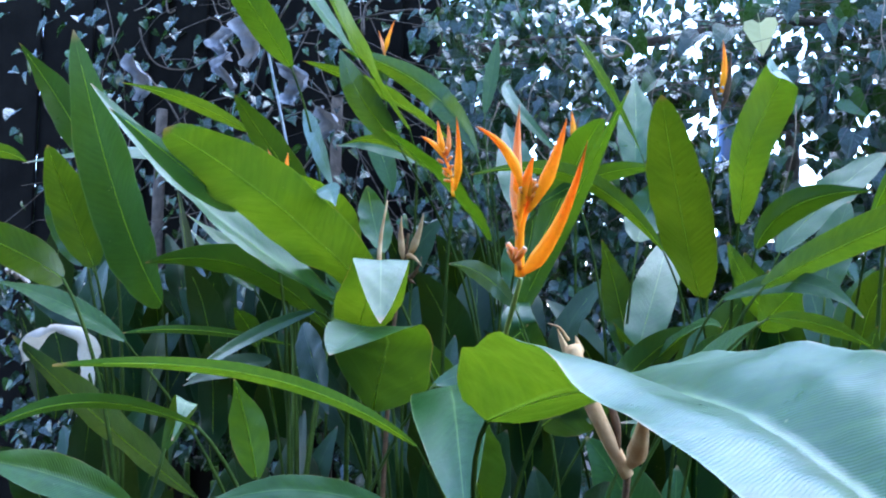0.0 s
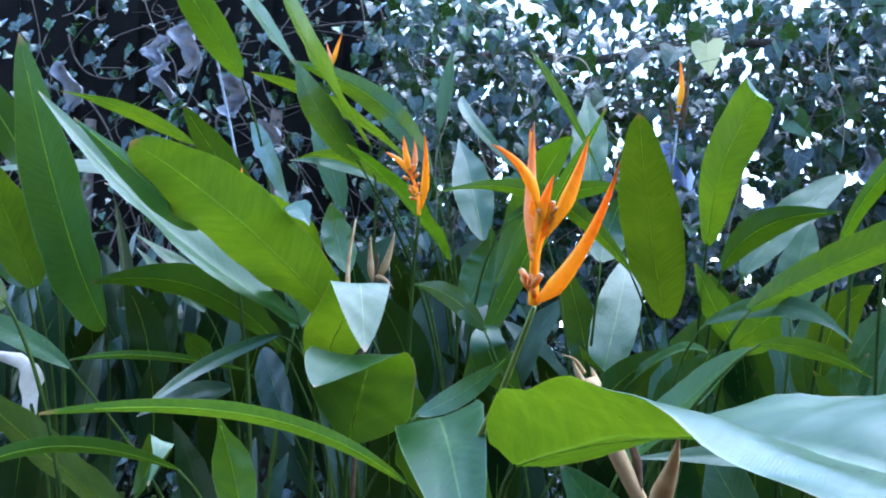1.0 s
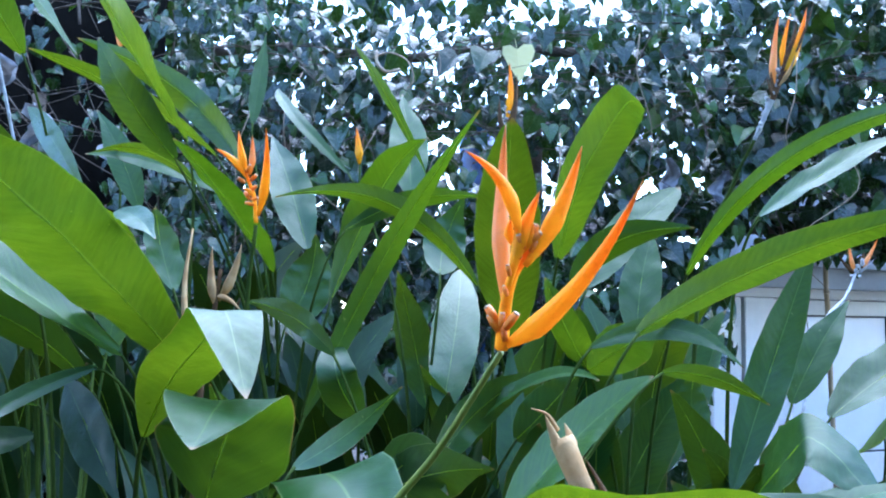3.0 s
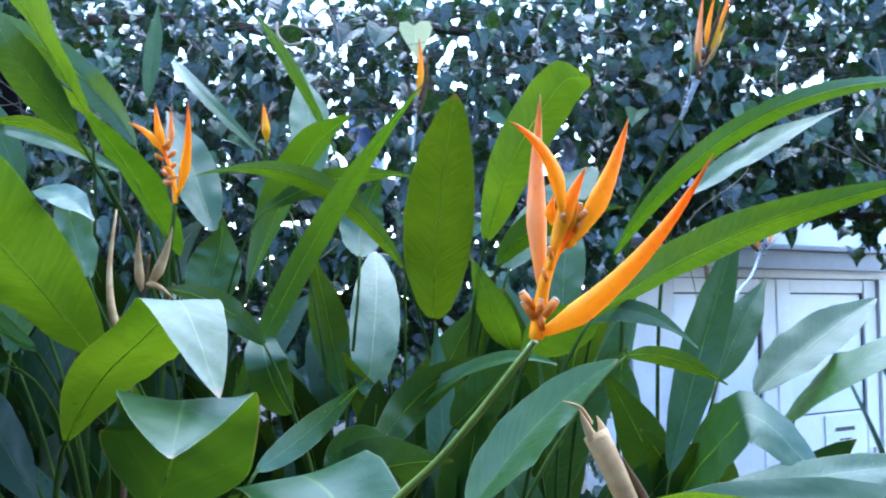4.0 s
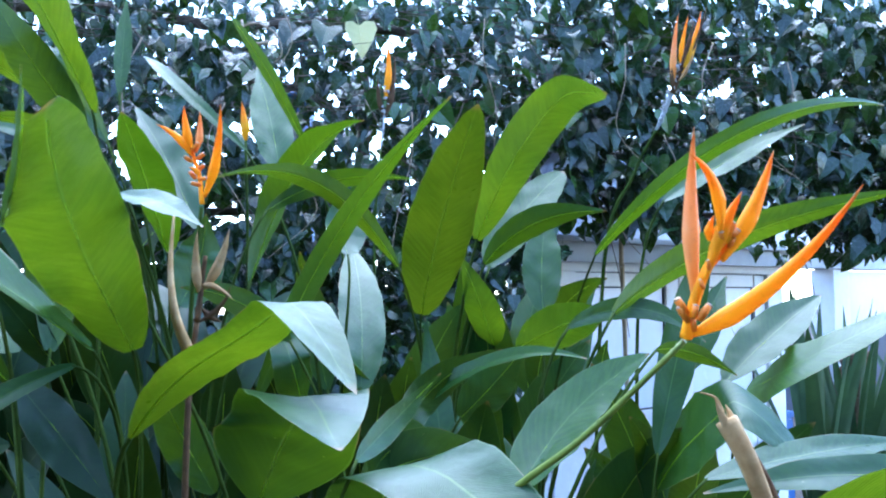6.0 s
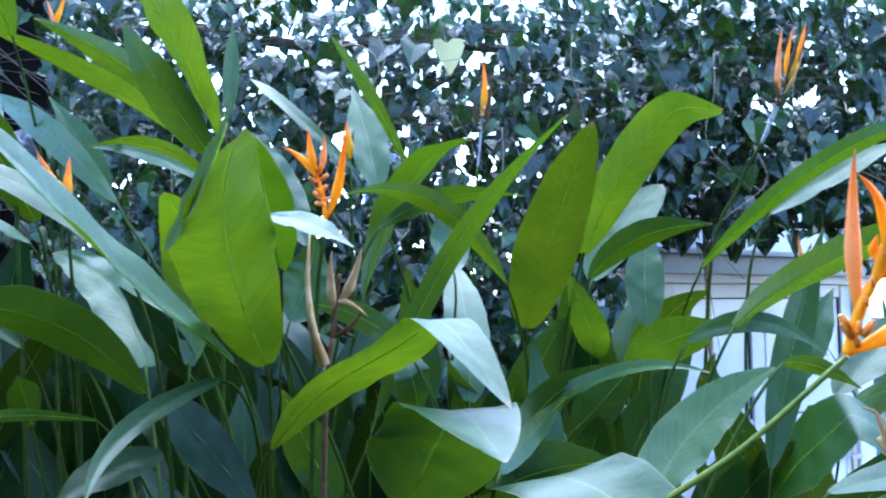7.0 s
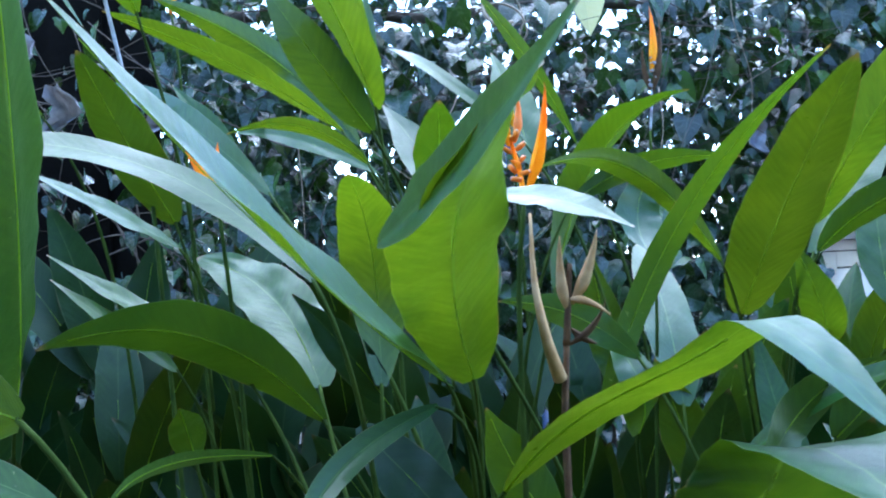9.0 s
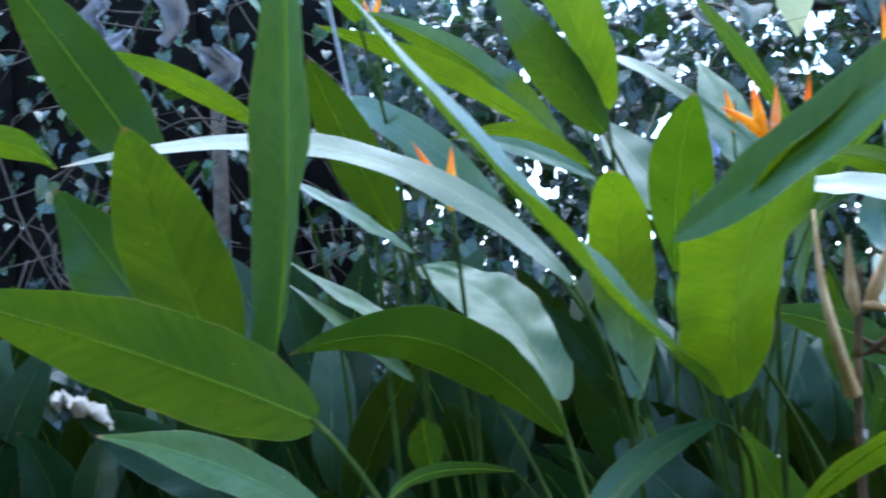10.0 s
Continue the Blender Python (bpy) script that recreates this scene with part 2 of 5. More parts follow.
def local(parent, p):
    """Parents are unturned empties at the top level, or parts of these that lie at their place."""
    base = parent
    while base.parent:
        base = base.parent
    return Vector(p) - base.location


def bez(p0, p1, p2, p3, n):
    p0, p1, p2, p3 = (Vector(p) for p in (p0, p1, p2, p3))
    out = []
    for i in range(n + 1):
        s = i / n
        out.append(p0 * (1 - s) ** 3 + p1 * 3 * s * (1 - s) ** 2 + p2 * 3 * s * s * (1 - s) + p3 * s**3)
    return out


def smooth_path(points, n):
    """A path through the points (Catmull-Rom), n steps for each stretch."""
    p = [Vector(q) for q in points]
    p = [p[0] * 2 - p[1]] + p + [p[-1] * 2 - p[-2]]
    out = []
    for a, b, c, d in zip(p, p[1:], p[2:], p[3:]):
        for i in range(n):
            s = i / n
            out.append(0.5 * (2 * b + (c - a) * s + (2 * a - 5 * b + 4 * c - d) * s * s + (3 * b - a - 3 * c + d) * s**3))
    return out + [p[-2]]


def tube(bm, path, radii, sides=7):
    """A closed tube along the path; radii: one for each point, or the two ends'."""
    path = [Vector(p) for p in path]
    n = len(path)
    if len(radii) == 2:
        radii = [radii[0] + (radii[1] - radii[0]) * i / (n - 1) for i in range(n)]
    uvl = bm.loops.layers.uv.get("UVMap") or bm.loops.layers.uv.new("UVMap")
    up, rings = None, []
    for i, p in enumerate(path):
        tg = (path[min(i + 1, n - 1)] - path[max(i - 1, 0)]).normalized()
        if up is None:
            up = tg.orthogonal()
        up = (up - tg * up.dot(tg)).normalized()
        sd = tg.cross(up)
        rings.append([bm.verts.new(p + (up * math.cos(a) + sd * math.sin(a)) * radii[i]) for a in (2 * math.pi * k / sides for k in range(sides))])
    for i, (a, b) in enumerate(zip(rings, rings[1:])):
        for k in range(sides):
            f = bm.faces.new((a[k], a[(k + 1) % sides], b[(k + 1) % sides], b[k]))
            for loop, v in zip(f.loops, (i, i, i + 1, i + 1)):
                loop[uvl].uv = (k / sides, v / (n - 1))
    bm.faces.new(rings[0][::-1])
    bm.faces.new(rings[-1])
    return bm


def box(bm, lo, hi, bevel=0.0):
    c = [(a + b) / 2 for a, b in zip(lo, hi)]
    made = bmesh.ops.create_cube(bm, size=1, matrix=Matrix.Translation(c) @ Matrix.Diagonal((*[abs(b - a) for a, b in zip(lo, hi)], 1)))
    if bevel:
        edges = list({e for v in made["verts"] for e in v.link_edges})
        bmesh.ops.bevel(bm, geom=edges, offset=bevel, segments=2, affect="EDGES")
    return bm


def blade_mesh(b, m, t, width, face, at=0.5, fold=0.16, wave=1.0, kink=0.0, blunt=0.0, seed=0, along=24, half=4, left=0.0, twist=None, skew=None, m2=None, dull=False, fresh=False, shaded=False, name="leaf"):
    """A long leaf blade from its base b over m to its tip t, turned so that its broad side looks along face where it is at (0 to 1).
    Returns the mesh, the middle line and the side of the midrib."""
    rnd = random.Random(seed)
    b, m, t, face = Vector(b), Vector(m), Vector(t), Vector(face)
    l1, l2 = (m - b).length, (t - m).length
    sm = min(0.8, max(0.2, l1 / (l1 + l2)))
    c = (m - b * (1 - sm) ** 2 - t * sm**2) / (2 * sm * (1 - sm))
    pts = []
    for i in range(along + 1):
        s = i / along
        q = b * (1 - s) ** 2 + c * 2 * s * (1 - s) + t * s * s
        if m2:
            q = smooth_path((b, m, m2, t), 40)[round(s * 120)]
        if kink:
            lin = b.lerp(m, s / sm) if s < sm else m.lerp(t, (s - sm) / (1 - sm))
            q = q.lerp(lin, kink)
        pts.append(q)
    tangents = [(pts[min(i + 1, along)] - pts[max(i - 1, 0)]).normalized() for i in range(along + 1)]
    k0 = round(at * along)
    normals = [None] * (along + 1)
    normals[k0] = (face - tangents[k0] * face.dot(tangents[k0])).normalized()
    for i in [*range(k0 + 1, along + 1), *range(k0 - 1, -1, -1)]:
        near = normals[i - 1] if i > k0 else normals[i + 1]
        normals[i] = (near - tangents[i] * near.dot(tangents[i])).normalized()
    turn = rnd.uniform(-0.3, 0.3) if twist is None else twist
    for i in range(along + 1):
        normals[i] = Matrix.Rotation(turn * (i / along - at), 3, tangents[i]) @ normals[i]
    ph, ph2, lean = rnd.uniform(0, 6.3), rnd.uniform(0, 6.3), rnd.uniform(-0.04, 0.04)
    length = sum((q - p).length for p, q in zip(pts, pts[1:]))
    bm = bmesh.new()
    uvl, met = bm.loops.layers.uv.new("UVMap"), bm.loops.layers.uv.new("metric")
    rows, data = [], {}
    drawn = 0.78 + 0.1 * rnd.random()
    skew = skew or drawn
    nib = (1 - min(1.0, blunt * 1.6)) * rnd.uniform(0.25, 0.45) * (1.0 if twist is None else 0.25)
    for i, (p, tg, nr) in enumerate(zip(pts, tangents, normals)):
        s = i / along
        shape = max(0.0, math.sin(math.pi * min(1, 0.012 + 0.988 * s) ** skew)) ** (0.78 - 0.3 * blunt)
        # drawn out into a drip tip
        shape *= 1 - nib * min(1.0, max(0.0, (s - 0.62) / 0.25)) ** 1.5 * (1 if s < 0.97 else 0.8)
        hw = max(0.0012, width / 2 * shape)
        sd = tg.cross(nr).normalized()
        up = nr if nr.z > 0 else -nr
        row = []
        for j in range(-half, half + 1):
            u = j / half
            fl = fold + (left if j < 0 else 0.0)
            edge = wave * (0.05 * math.sin(s * 17 + ph + (2.1 if j < 0 else 0)) + 0.03 * math.sin(s * 31 + ph2)) * u * u
            quilt = 0.06 * wave * noise.noise(Vector((s * 7, u * 1.6, seed * 0.37))) + 0.03 * noise.noise(Vector((s * 22, u * 4, seed * 0.71)))
            lift = hw * (fl * (abs(u) - 0.25 * u * u) + edge + lean * u + quilt)
            rag = 1 + 0.015 * math.sin(s * 43 + ph2 + j)
            v = bm.verts.new(p + sd * (u * hw * rag * math.cos(fl * 0.7)) + up * lift)
            data[v] = ((u + 1) / 2, s, u * hw, s * length)
            row.append(v)
        rows.append(row)
    for a, d in zip(rows, rows[1:]):
        for j in range(2 * half):
            f = bm.faces.new((a[j], a[j + 1], d[j + 1], d[j]))
            for loop in f.loops:
                x = data[loop.vert]
                loop[uvl].uv, loop[met].uv = x[:2], x[2:]
    return mesh_of(name, bm, FRESH_LEAF if fresh else SHADED_LEAF if shaded else DULL_LEAF if dull else LEAF), pts, [(-nr if nr.z > 0 else nr) for nr in normals], tangents[0]


count = iter(range(100000))


def leaf(plant, b, m, t, width, face, petiole=True, drop=0.75, **more):
    """A leaf of a shoot: blade, midrib beneath it and its stalk down to the shoot's foot."""
    o = plant.location
    b, m, t = Vector(b) - o, Vector(m) - o, Vector(t) - o
    if more.get("m2"):
        more["m2"] = Vector(more["m2"]) - o
    me, pts, under, tg = blade_mesh(b, m, t, width, face, seed=next(count), **more)
    ob = new("leaf", me)
    ob.parent = plant
    rib = [p + d * 0.0012 for p, d in zip(pts, under)][: len(pts) - 2]
    r0 = min(0.0009, width * 0.007 + 0.0003)
    part("midrib", tube(bmesh.new(), rib, (r0, 0.0005), 5), MIDRIB, ob)
    if petiole:
        z0 = max(0.35, b.z - drop)
        down = bez(b + tg * 0.004, b - tg * 0.09 - Vector((0, 0, 0.06 * drop)), (b.x * 0.16, b.y * 0.16, z0 + 0.62 * drop), (b.x * 0.06, b.y * 0.06, z0), 14)
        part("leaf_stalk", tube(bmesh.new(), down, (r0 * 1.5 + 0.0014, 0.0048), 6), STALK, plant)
    return ob


def folded_leaf(plant, b, c1, c2, t, dull=True, belly=1.15):
    """A leaf that has snapped over: it rises from b to a crease between c1 and c2, and its end hangs down to the tip t."""
    seed = next(count)
    b, c1, c2, t = (Vector(p) - plant.location for p in (b, c1, c2, t))
    mid, h = (c1 + c2) / 2, (c2 - c1) / 2
    w, low, high, half = h.length, 16, 16, 5
    out = Vector((0, 0, 1))
    bm = bmesh.new()
    uvl, met = bm.loops.layers.uv.new("UVMap"), bm.loops.layers.uv.new("metric")
    l1, l2 = (mid - b).length, (t - mid).length
    side = h.normalized()
    rows, data, line = [], {}, []
    for i in range(low + high + 1):
        if i <= low:
            s = i / low
            p = b.lerp(mid, s) + out * 0.10 * l1 * math.sin(math.pi * s) * (1 - s)
            grow = math.sin(math.pi / 2 * min(1, 0.03 + s / 0.68)) ** 0.8 * belly
            width = w * (grow if s < 0.68 else belly + (1 - belly) * (s - 0.68) / 0.32)
            tg, dist = (mid - b).normalized(), s * l1
        else:
            s = (i - low) / high
            p = mid.lerp(t, s) + out * 0.14 * l2 * math.sin(math.pi * s ** 0.7) * (1 - 0.4 * s)
            width = w * max(0.01, 1 - s ** 1.7) ** 0.85
            tg, dist = (t - mid).normalized(), l1 + s * l2
        cross = (side - tg * side.dot(tg) * min(1, abs(i - low) / 6)).normalized()
        nr = tg.cross(cross).normalized()
        row = []
        for j in range(-half, half + 1):
            u = j / half
            lift = width * (0.10 * u * u + 0.08 * noise.noise(Vector((dist * 40, u * 1.7, seed))))
            v = bm.verts.new(p + cross * u * width + nr * lift * (1 if i > low else -1) * min(1, abs(i - low) / 3))
            data[v] = ((u + 1) / 2, dist / (l1 + l2), u * width, dist)
            row.append(v)
        rows.append(row)
        line.append(p - nr * 0.001)
    for a, d in zip(rows, rows[1:]):
        for j in range(2 * half):
            f = bm.faces.new((a[j], a[j + 1], d[j + 1], d[j]))
            for loop in f.loops:
                x = data[loop.vert]
                loop[uvl].uv, loop[met].uv = x[:2], x[2:]
    ob = new("leaf", mesh_of("leaf", bm, DULL_LEAF if dull else LEAF))
    ob.parent = plant
    tagged(ob, "leaf snapped over, its pale end hanging")
    part("midrib", tube(bmesh.new(), line[:low], (0.0012, 0.0008), 5), MIDRIB, ob)
    z0 = max(0.35, b.z - 0.6)
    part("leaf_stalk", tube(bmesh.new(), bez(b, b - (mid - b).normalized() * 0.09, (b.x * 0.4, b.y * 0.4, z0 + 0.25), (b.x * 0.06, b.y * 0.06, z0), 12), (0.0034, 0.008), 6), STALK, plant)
    return ob


def shoot(x, y, label="heliconia shoot with long glossy green leaves, growing in the bed"):
    """A leafy shoot; its leaves come with leaf()."""
    p = thing("heliconia_shoot", (x, y, 0.0), label, "plant", "heliconia shoots in the bed")
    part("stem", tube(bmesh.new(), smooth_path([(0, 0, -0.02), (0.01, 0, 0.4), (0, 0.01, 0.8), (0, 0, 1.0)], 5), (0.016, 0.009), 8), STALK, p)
    return p


# ---------------------------------------------------------------- ground and far setting
def sheet(name, x0, x1, y0, y1, steps, relief, material, label, category):
    bm = bmesh.new()
    grid = [[bm.verts.new((x0 + (x1 - x0) * i / steps, y0 + (y1 - y0) * j / steps, relief * noise.noise(Vector((i * 0.9, j * 0.9, 3))))) for j in range(steps + 1)] for i in range(steps + 1)]
    for i in range(steps):
        for j in range(steps):
            bm.faces.new((grid[i][j], grid[i + 1][j], grid[i + 1][j + 1], grid[i][j + 1]))
    return tagged(new(name, mesh_of(name, bm, material)), label, category, kind="structure")


sheet("ground", -80, 80, -60, 120, 90, 0.03, SOIL, "dark bare soil of the garden bed and yard", "ground")

# added hedge out of view: blocks low sky from reflecting in the leaves
bm = bmesh.new()
for k in range(56):
    x = -7 + 14 * k / 69
    box(bm, (x - 0.17, -3.4 + 0.15 * noise.noise(Vector((k * 0.7, 1, 1))), -0.05), (x + 0.17, -2.5 + 0.2 * noise.noise(Vector((k * 0.6, 2, 5))), 5.0 + 0.4 * noise.noise(Vector((k * 0.5, 0, 9)))), 0.05)
tagged(new("hedge_behind", mesh_of("hedge_behind", bm, BACKHEDGE)), "tall dark hedge added out of view to keep the sky off the leaves", "hedge", kind="structure")


# ---------------------------------------------------------------- white doors of the glasshouse behind the hedge
WALL = Matrix.Translation((1.67, 4.60, 0)) @ Matrix.Rotation(math.atan2(0.436, 0.9), 4, "Z")


def wall_part(name, boxes, material, parent, label="", bevel=0.004):
    bm = bmesh.new()
    for lo, hi in boxes:
        box(bm, lo, hi, bevel)
    ob = part(name, bm, material, parent, label, smooth=False)
    return ob


def wall_thing(name, label, category, kind=""):
    ob = thing(name, (0, 0, 0), label, category, kind=kind)
    ob.matrix_world = WALL
    return ob


frame_wall = wall_thing("glasshouse_wall", "white timber wall with a grey beam and glazed fascia", "wall", "structure")
wall_part("end_wall", [((-0.62, 0.0, 0), (-0.452, 0.12, 1.765))], WHITE, frame_wall)
wall_part("door_post", [((-0.45, -0.02, 0), (-0.272, 0.1, 1.765))], WHITE, frame_wall)
wall_part("door_post", [((1.475, -0.02, 0), (1.65, 0.1, 1.765))], WHITE, frame_wall)
wall_part("head_rail", [((-0.62, -0.03, 1.767), (1.68, 0.09, 1.816))], WHITE, frame_wall)
wall_part("beam", [((-0.62, -0.10, 1.81), (3.4, 0.10, 1.905)), ((-0.62, -0.13, 1.907), (3.4, 0.10, 1.935))], GREY, frame_wall, "grey painted beam")
wall_part("side_pane", [((2.44, 0.0, 1.36), (3.4, 0.03, 1.80))], PANE, frame_wall)
# dark wall added in place of the dark foliage behind the strap plants
wall_part("side_wall", [((2.44, 0.0, 0), (3.4, 0.06, 1.358))], NAVY, frame_wall, "plain dark blue wall, added to fill the dark behind the strap plants")
wall_part("corner_post", [((2.21, -0.06, 0), (2.43, 0.1, 1.808))], WHITE, frame_wall)
for k in range(4):
    x = -0.62 + k * 1.02
    wall_part("fascia_pane", [((x, 0.0, 1.92), (x + 0.96, 0.03, 2.41))], PANE, frame_wall, bevel=0.002)
    wall_part("glazing_bar", [((x + 0.962, -0.02, 1.937), (x + 1.018, 0.05, 2.40))], GREY, frame_wall)
wall_part("eaves_board", [((-0.62, -0.05, 2.402), (3.4, 0.1, 2.47))], GREY, frame_wall)


def door_leaf(name, x0, x1, handle_at):
    """One framed door leaf: stiles, rails, an upper pane and a lower panel."""
    d = wall_thing(name, "white painted door leaf with a tall pale pane", "door", "structure")
    s = 0.115
    wall_part("stile", [((x0, 0.0, 0.02), (x0 + s, 0.05, 1.76))], WHITE, d)
    wall_part("stile", [((x1 - s, 0.0, 0.02), (x1, 0.05, 1.76))], WHITE, d)
    wall_part("rail", [((x0 + s, 0.004, 1.69), (x1 - s, 0.05, 1.76))], WHITE, d)
    wall_part("rail", [((x0 + s, 0.004, 0.57), (x1 - s, 0.05, 1.03))], WHITE, d)
    wall_part("rail", [((x0 + s, 0.004, 0.02), (x1 - s, 0.05, 0.16))], WHITE, d)
    wall_part("door_pane", [((x0 + s + 0.009, 0.02, 1.039), (x1 - s - 0.009, 0.03, 1.681))], PANE, d, bevel=0.001)
    for lo, hi in ((1.039, 1.681), (0.169, 0.561)):
        wall_part("gasket", [((x0 + s, 0.012, hi), (x1 - s, 0.03, hi + 0.009)), ((x0 + s, 0.012, lo - 0.009), (x1 - s, 0.03, lo)), ((x0 + s, 0.012, lo), (x0 + s + 0.009, 0.03, hi)), ((x1 - s - 0.009, 0.012, lo), (x1 - s, 0.03, hi))], GAP, d, bevel=0)
    wall_part("lower_panel", [((x0 + s + 0.009, 0.02, 0.169), (x1 - s - 0.009, 0.03, 0.561))], WHITE, d, bevel=0.001)
    if handle_at:
        wall_part("handle", [((handle_at - 0.02, -0.012, 0.66), (handle_at + 0.02, -0.001, 0.82)), ((handle_at - 0.012, -0.05, 0.735), (handle_at + 0.012, -0.0125, 0.76)), ((handle_at - 0.11, -0.062, 0.735), (handle_at + 0.012, -0.0505, 0.76))], METAL, d, "worn metal lever handle", 0.003)
    return d


door_leaf("door_1", -0.268, 0.596, 0)
door_leaf("door_2", 0.602, 1.47, 1.42)
wall_part("door_gap", [((0.56, 0.052, 0), (0.64, 0.06, 1.735)), ((-0.45, 0.095, 1.74), (1.65, 0.105, 1.83))], GAP, frame_wall, bevel=0)

notice = wall_thing("notice", "pale greenish paper notice fixed to the white door", "sign")
wall_part("sheet", [((0.97, -0.004, 0.765), (1.295, 0.002, 1.02))], PAPER, notice, bevel=0.0005)
for k, (z, w) in enumerate(((0.93, 0.17), (0.88, 0.10), (0.84, 0.12))):
    wall_part("line_of_print", [((1.14 - w / 2, -0.007, z), (1.14 + w / 2, -0.0045, z + (0.022 if k == 0 else 0.01)))], INK, notice, bevel=0)

board = wall_thing("dark_blue_board", "dark blue board beside the white doors", "board")
wall_part("panel", [((1.66, 0.25, 0), (2.20, 0.29, 1.40))], NAVY, board)
crate = wall_thing("blue_crate", "bright blue plastic crate stood against the dark board", "crate")
wall_part("crate_body", [((1.67, 0.02, 0.0), (1.80, 0.2, 0.86))], BLUE, crate, bevel=0.01)
wall_part("crate_rim", [((1.66, 0.01, 0.861), (1.81, 0.21, 0.90))], BLUE, crate, bevel=0.006)

# a blue post of the fence, seen through the ivy
post = thing("blue_post", (0.045, 4.42, 0), "blue painted steel post behind the ivy", "post")
part("shaft", tube(bmesh.new(), [(0, 0, -0.05), (0, 0, 1.2), (0, 0, 2.55)], (0.085, 0.085), 18), BLUE, post)
part("cap", tube(bmesh.new(), [(0, 0, 2.551), (0, 0, 2.58), (0, 0, 2.6)], (0.1, 0.06), 18), BLUE, post)

# a garden cane leaning beside the doors
cane = thing("bamboo_cane", (1.67, 4.34, 0), "tan bamboo cane stood upright before the white doors", "cane")
for k in range(9):
    z = k * 0.255
    dx = 0.006 * k
    part("cane_segment", tube(bmesh.new(), [(-dx, 0.001 * k, z), (-dx - 0.001, 0.001 * k, z + 0.02), (-dx - 0.004, 0.001 * k, z + 0.23), (-dx - 0.006, 0.001 * k, z + 0.254)], [0.0135, 0.0112, 0.0112, 0.0132], 10), CANE, cane)

# raised bed with litter and strap-leaved plants at the far right
bed = thing("raised_bed", (2.55, 3.75, 0), "raised soil bed strewn with dry leaves", "planter")
bm = bmesh.new()
box(bm, (-0.75, -0.5, 0), (0.9, 0.5, 0.60), 0.03)
part("bed_body", bm, SOIL, bed, "dark soil bank")
bm = bmesh.new()
rnd = random.Random(5)
for k in range(260):
    x, y, a, r = rnd.uniform(-0.7, 0.85), rnd.uniform(-0.45, 0.45), rnd.uniform(0, 6.3), rnd.uniform(0.02, 0.06)
    z = 0.605 + rnd.uniform(0, 0.05)
    q = [bm.verts.new((x + r * math.cos(a + p) * f, y + r * math.sin(a + p) * f, z + rnd.uniform(0, 0.03))) for p, f in ((0, 1), (1.3, 0.4), (3.14, 1), (4.8, 0.4))]
    bm.faces.new(q)
tagged(part("dry_leaves", bm, LITTER, bed, "scattered dry brown leaves"), kind="stuff")


def strap_plant(x, y, z, n, tall, seed, label):
    p = thing("strap_plant", (x, y, z), label, "plant", "strap-leaved plants by the doors")
    r = random.Random(seed)
    for k in range(n):
        a, lean, h = r.uniform(0, 6.3), r.uniform(0.1, 0.42), tall * r.uniform(0.7, 1.05)
        tip = Vector((math.cos(a) * lean, math.sin(a) * lean, h))
        me = blade_mesh((math.cos(a) * 0.03, math.sin(a) * 0.03, -0.01), tip * 0.5 + Vector((0, 0, 0.06)), tip, r.uniform(0.045, 0.075), (math.sin(a * 3), -1, 0.2), fold=0.35, wave=0.3, blunt=0.6, seed=seed * 50 + k, along=12, half=2)[0]
        me.materials[0] = STRAP
        ob = new("strap_leaf", me)
        ob.parent = p
    return p


# a scaly trunk among the straps
trunk = thing("palm_trunk", (2.74, 4.08, 0), "rough brown scaly palm trunk behind strap leaves", "tree trunk")
bm = bmesh.new()
tube(bm, [(0.004 * math.sin(k * 1.7), 0, -0.02 + k * 0.025) for k in range(56)], [0.088 - 0.0003 * k + (0.009 if k % 2 else 0.0) for k in range(56)], 18)
for v in bm.verts:
    v.co += Vector((v.co.x, v.co.y, 0)) * 0.22 * noise.noise(v.co * 24)
part("bark", bm, simple("scaly_bark", (0.10, 0.062, 0.04), (0.27, 0.18, 0.12), 45, 0.9, 0.006, 0.9, 0.15), trunk)

strap_plant(2.18, 3.60, 0.60, 11, 1.05, 3, "upright strap-leaved plant with dark green leaves, in the raised bed")
strap_plant(2.45, 3.75, 0.60, 16, 1.0, 4, "upright strap-leaved plant with dark green leaves, in the raised bed")
strap_plant(2.85, 3.65, 0.60, 15, 0.95, 8, "upright strap-leaved plant with dark green leaves, in the raised bed")


# ---------------------------------------------------------------- ivy hedge
def ivy_outline(kind):
    """Half outline of an ivy leaf, from its notch at the stalk round to the tip."""
    if kind == 0:
        return [(0.20, 0.13), (0.45, 0.06), (0.50, -0.18), (0.36, -0.48), (0.16, -0.80)]
    if kind == 1:
        return [(0.22, 0.15), (0.52, 0.08), (0.40, -0.16), (0.44, -0.38), (0.17, -0.68)]
    return [(0.16, 0.10), (0.34, 0.02), (0.38, -0.22), (0.28, -0.52), (0.12, -0.82)]


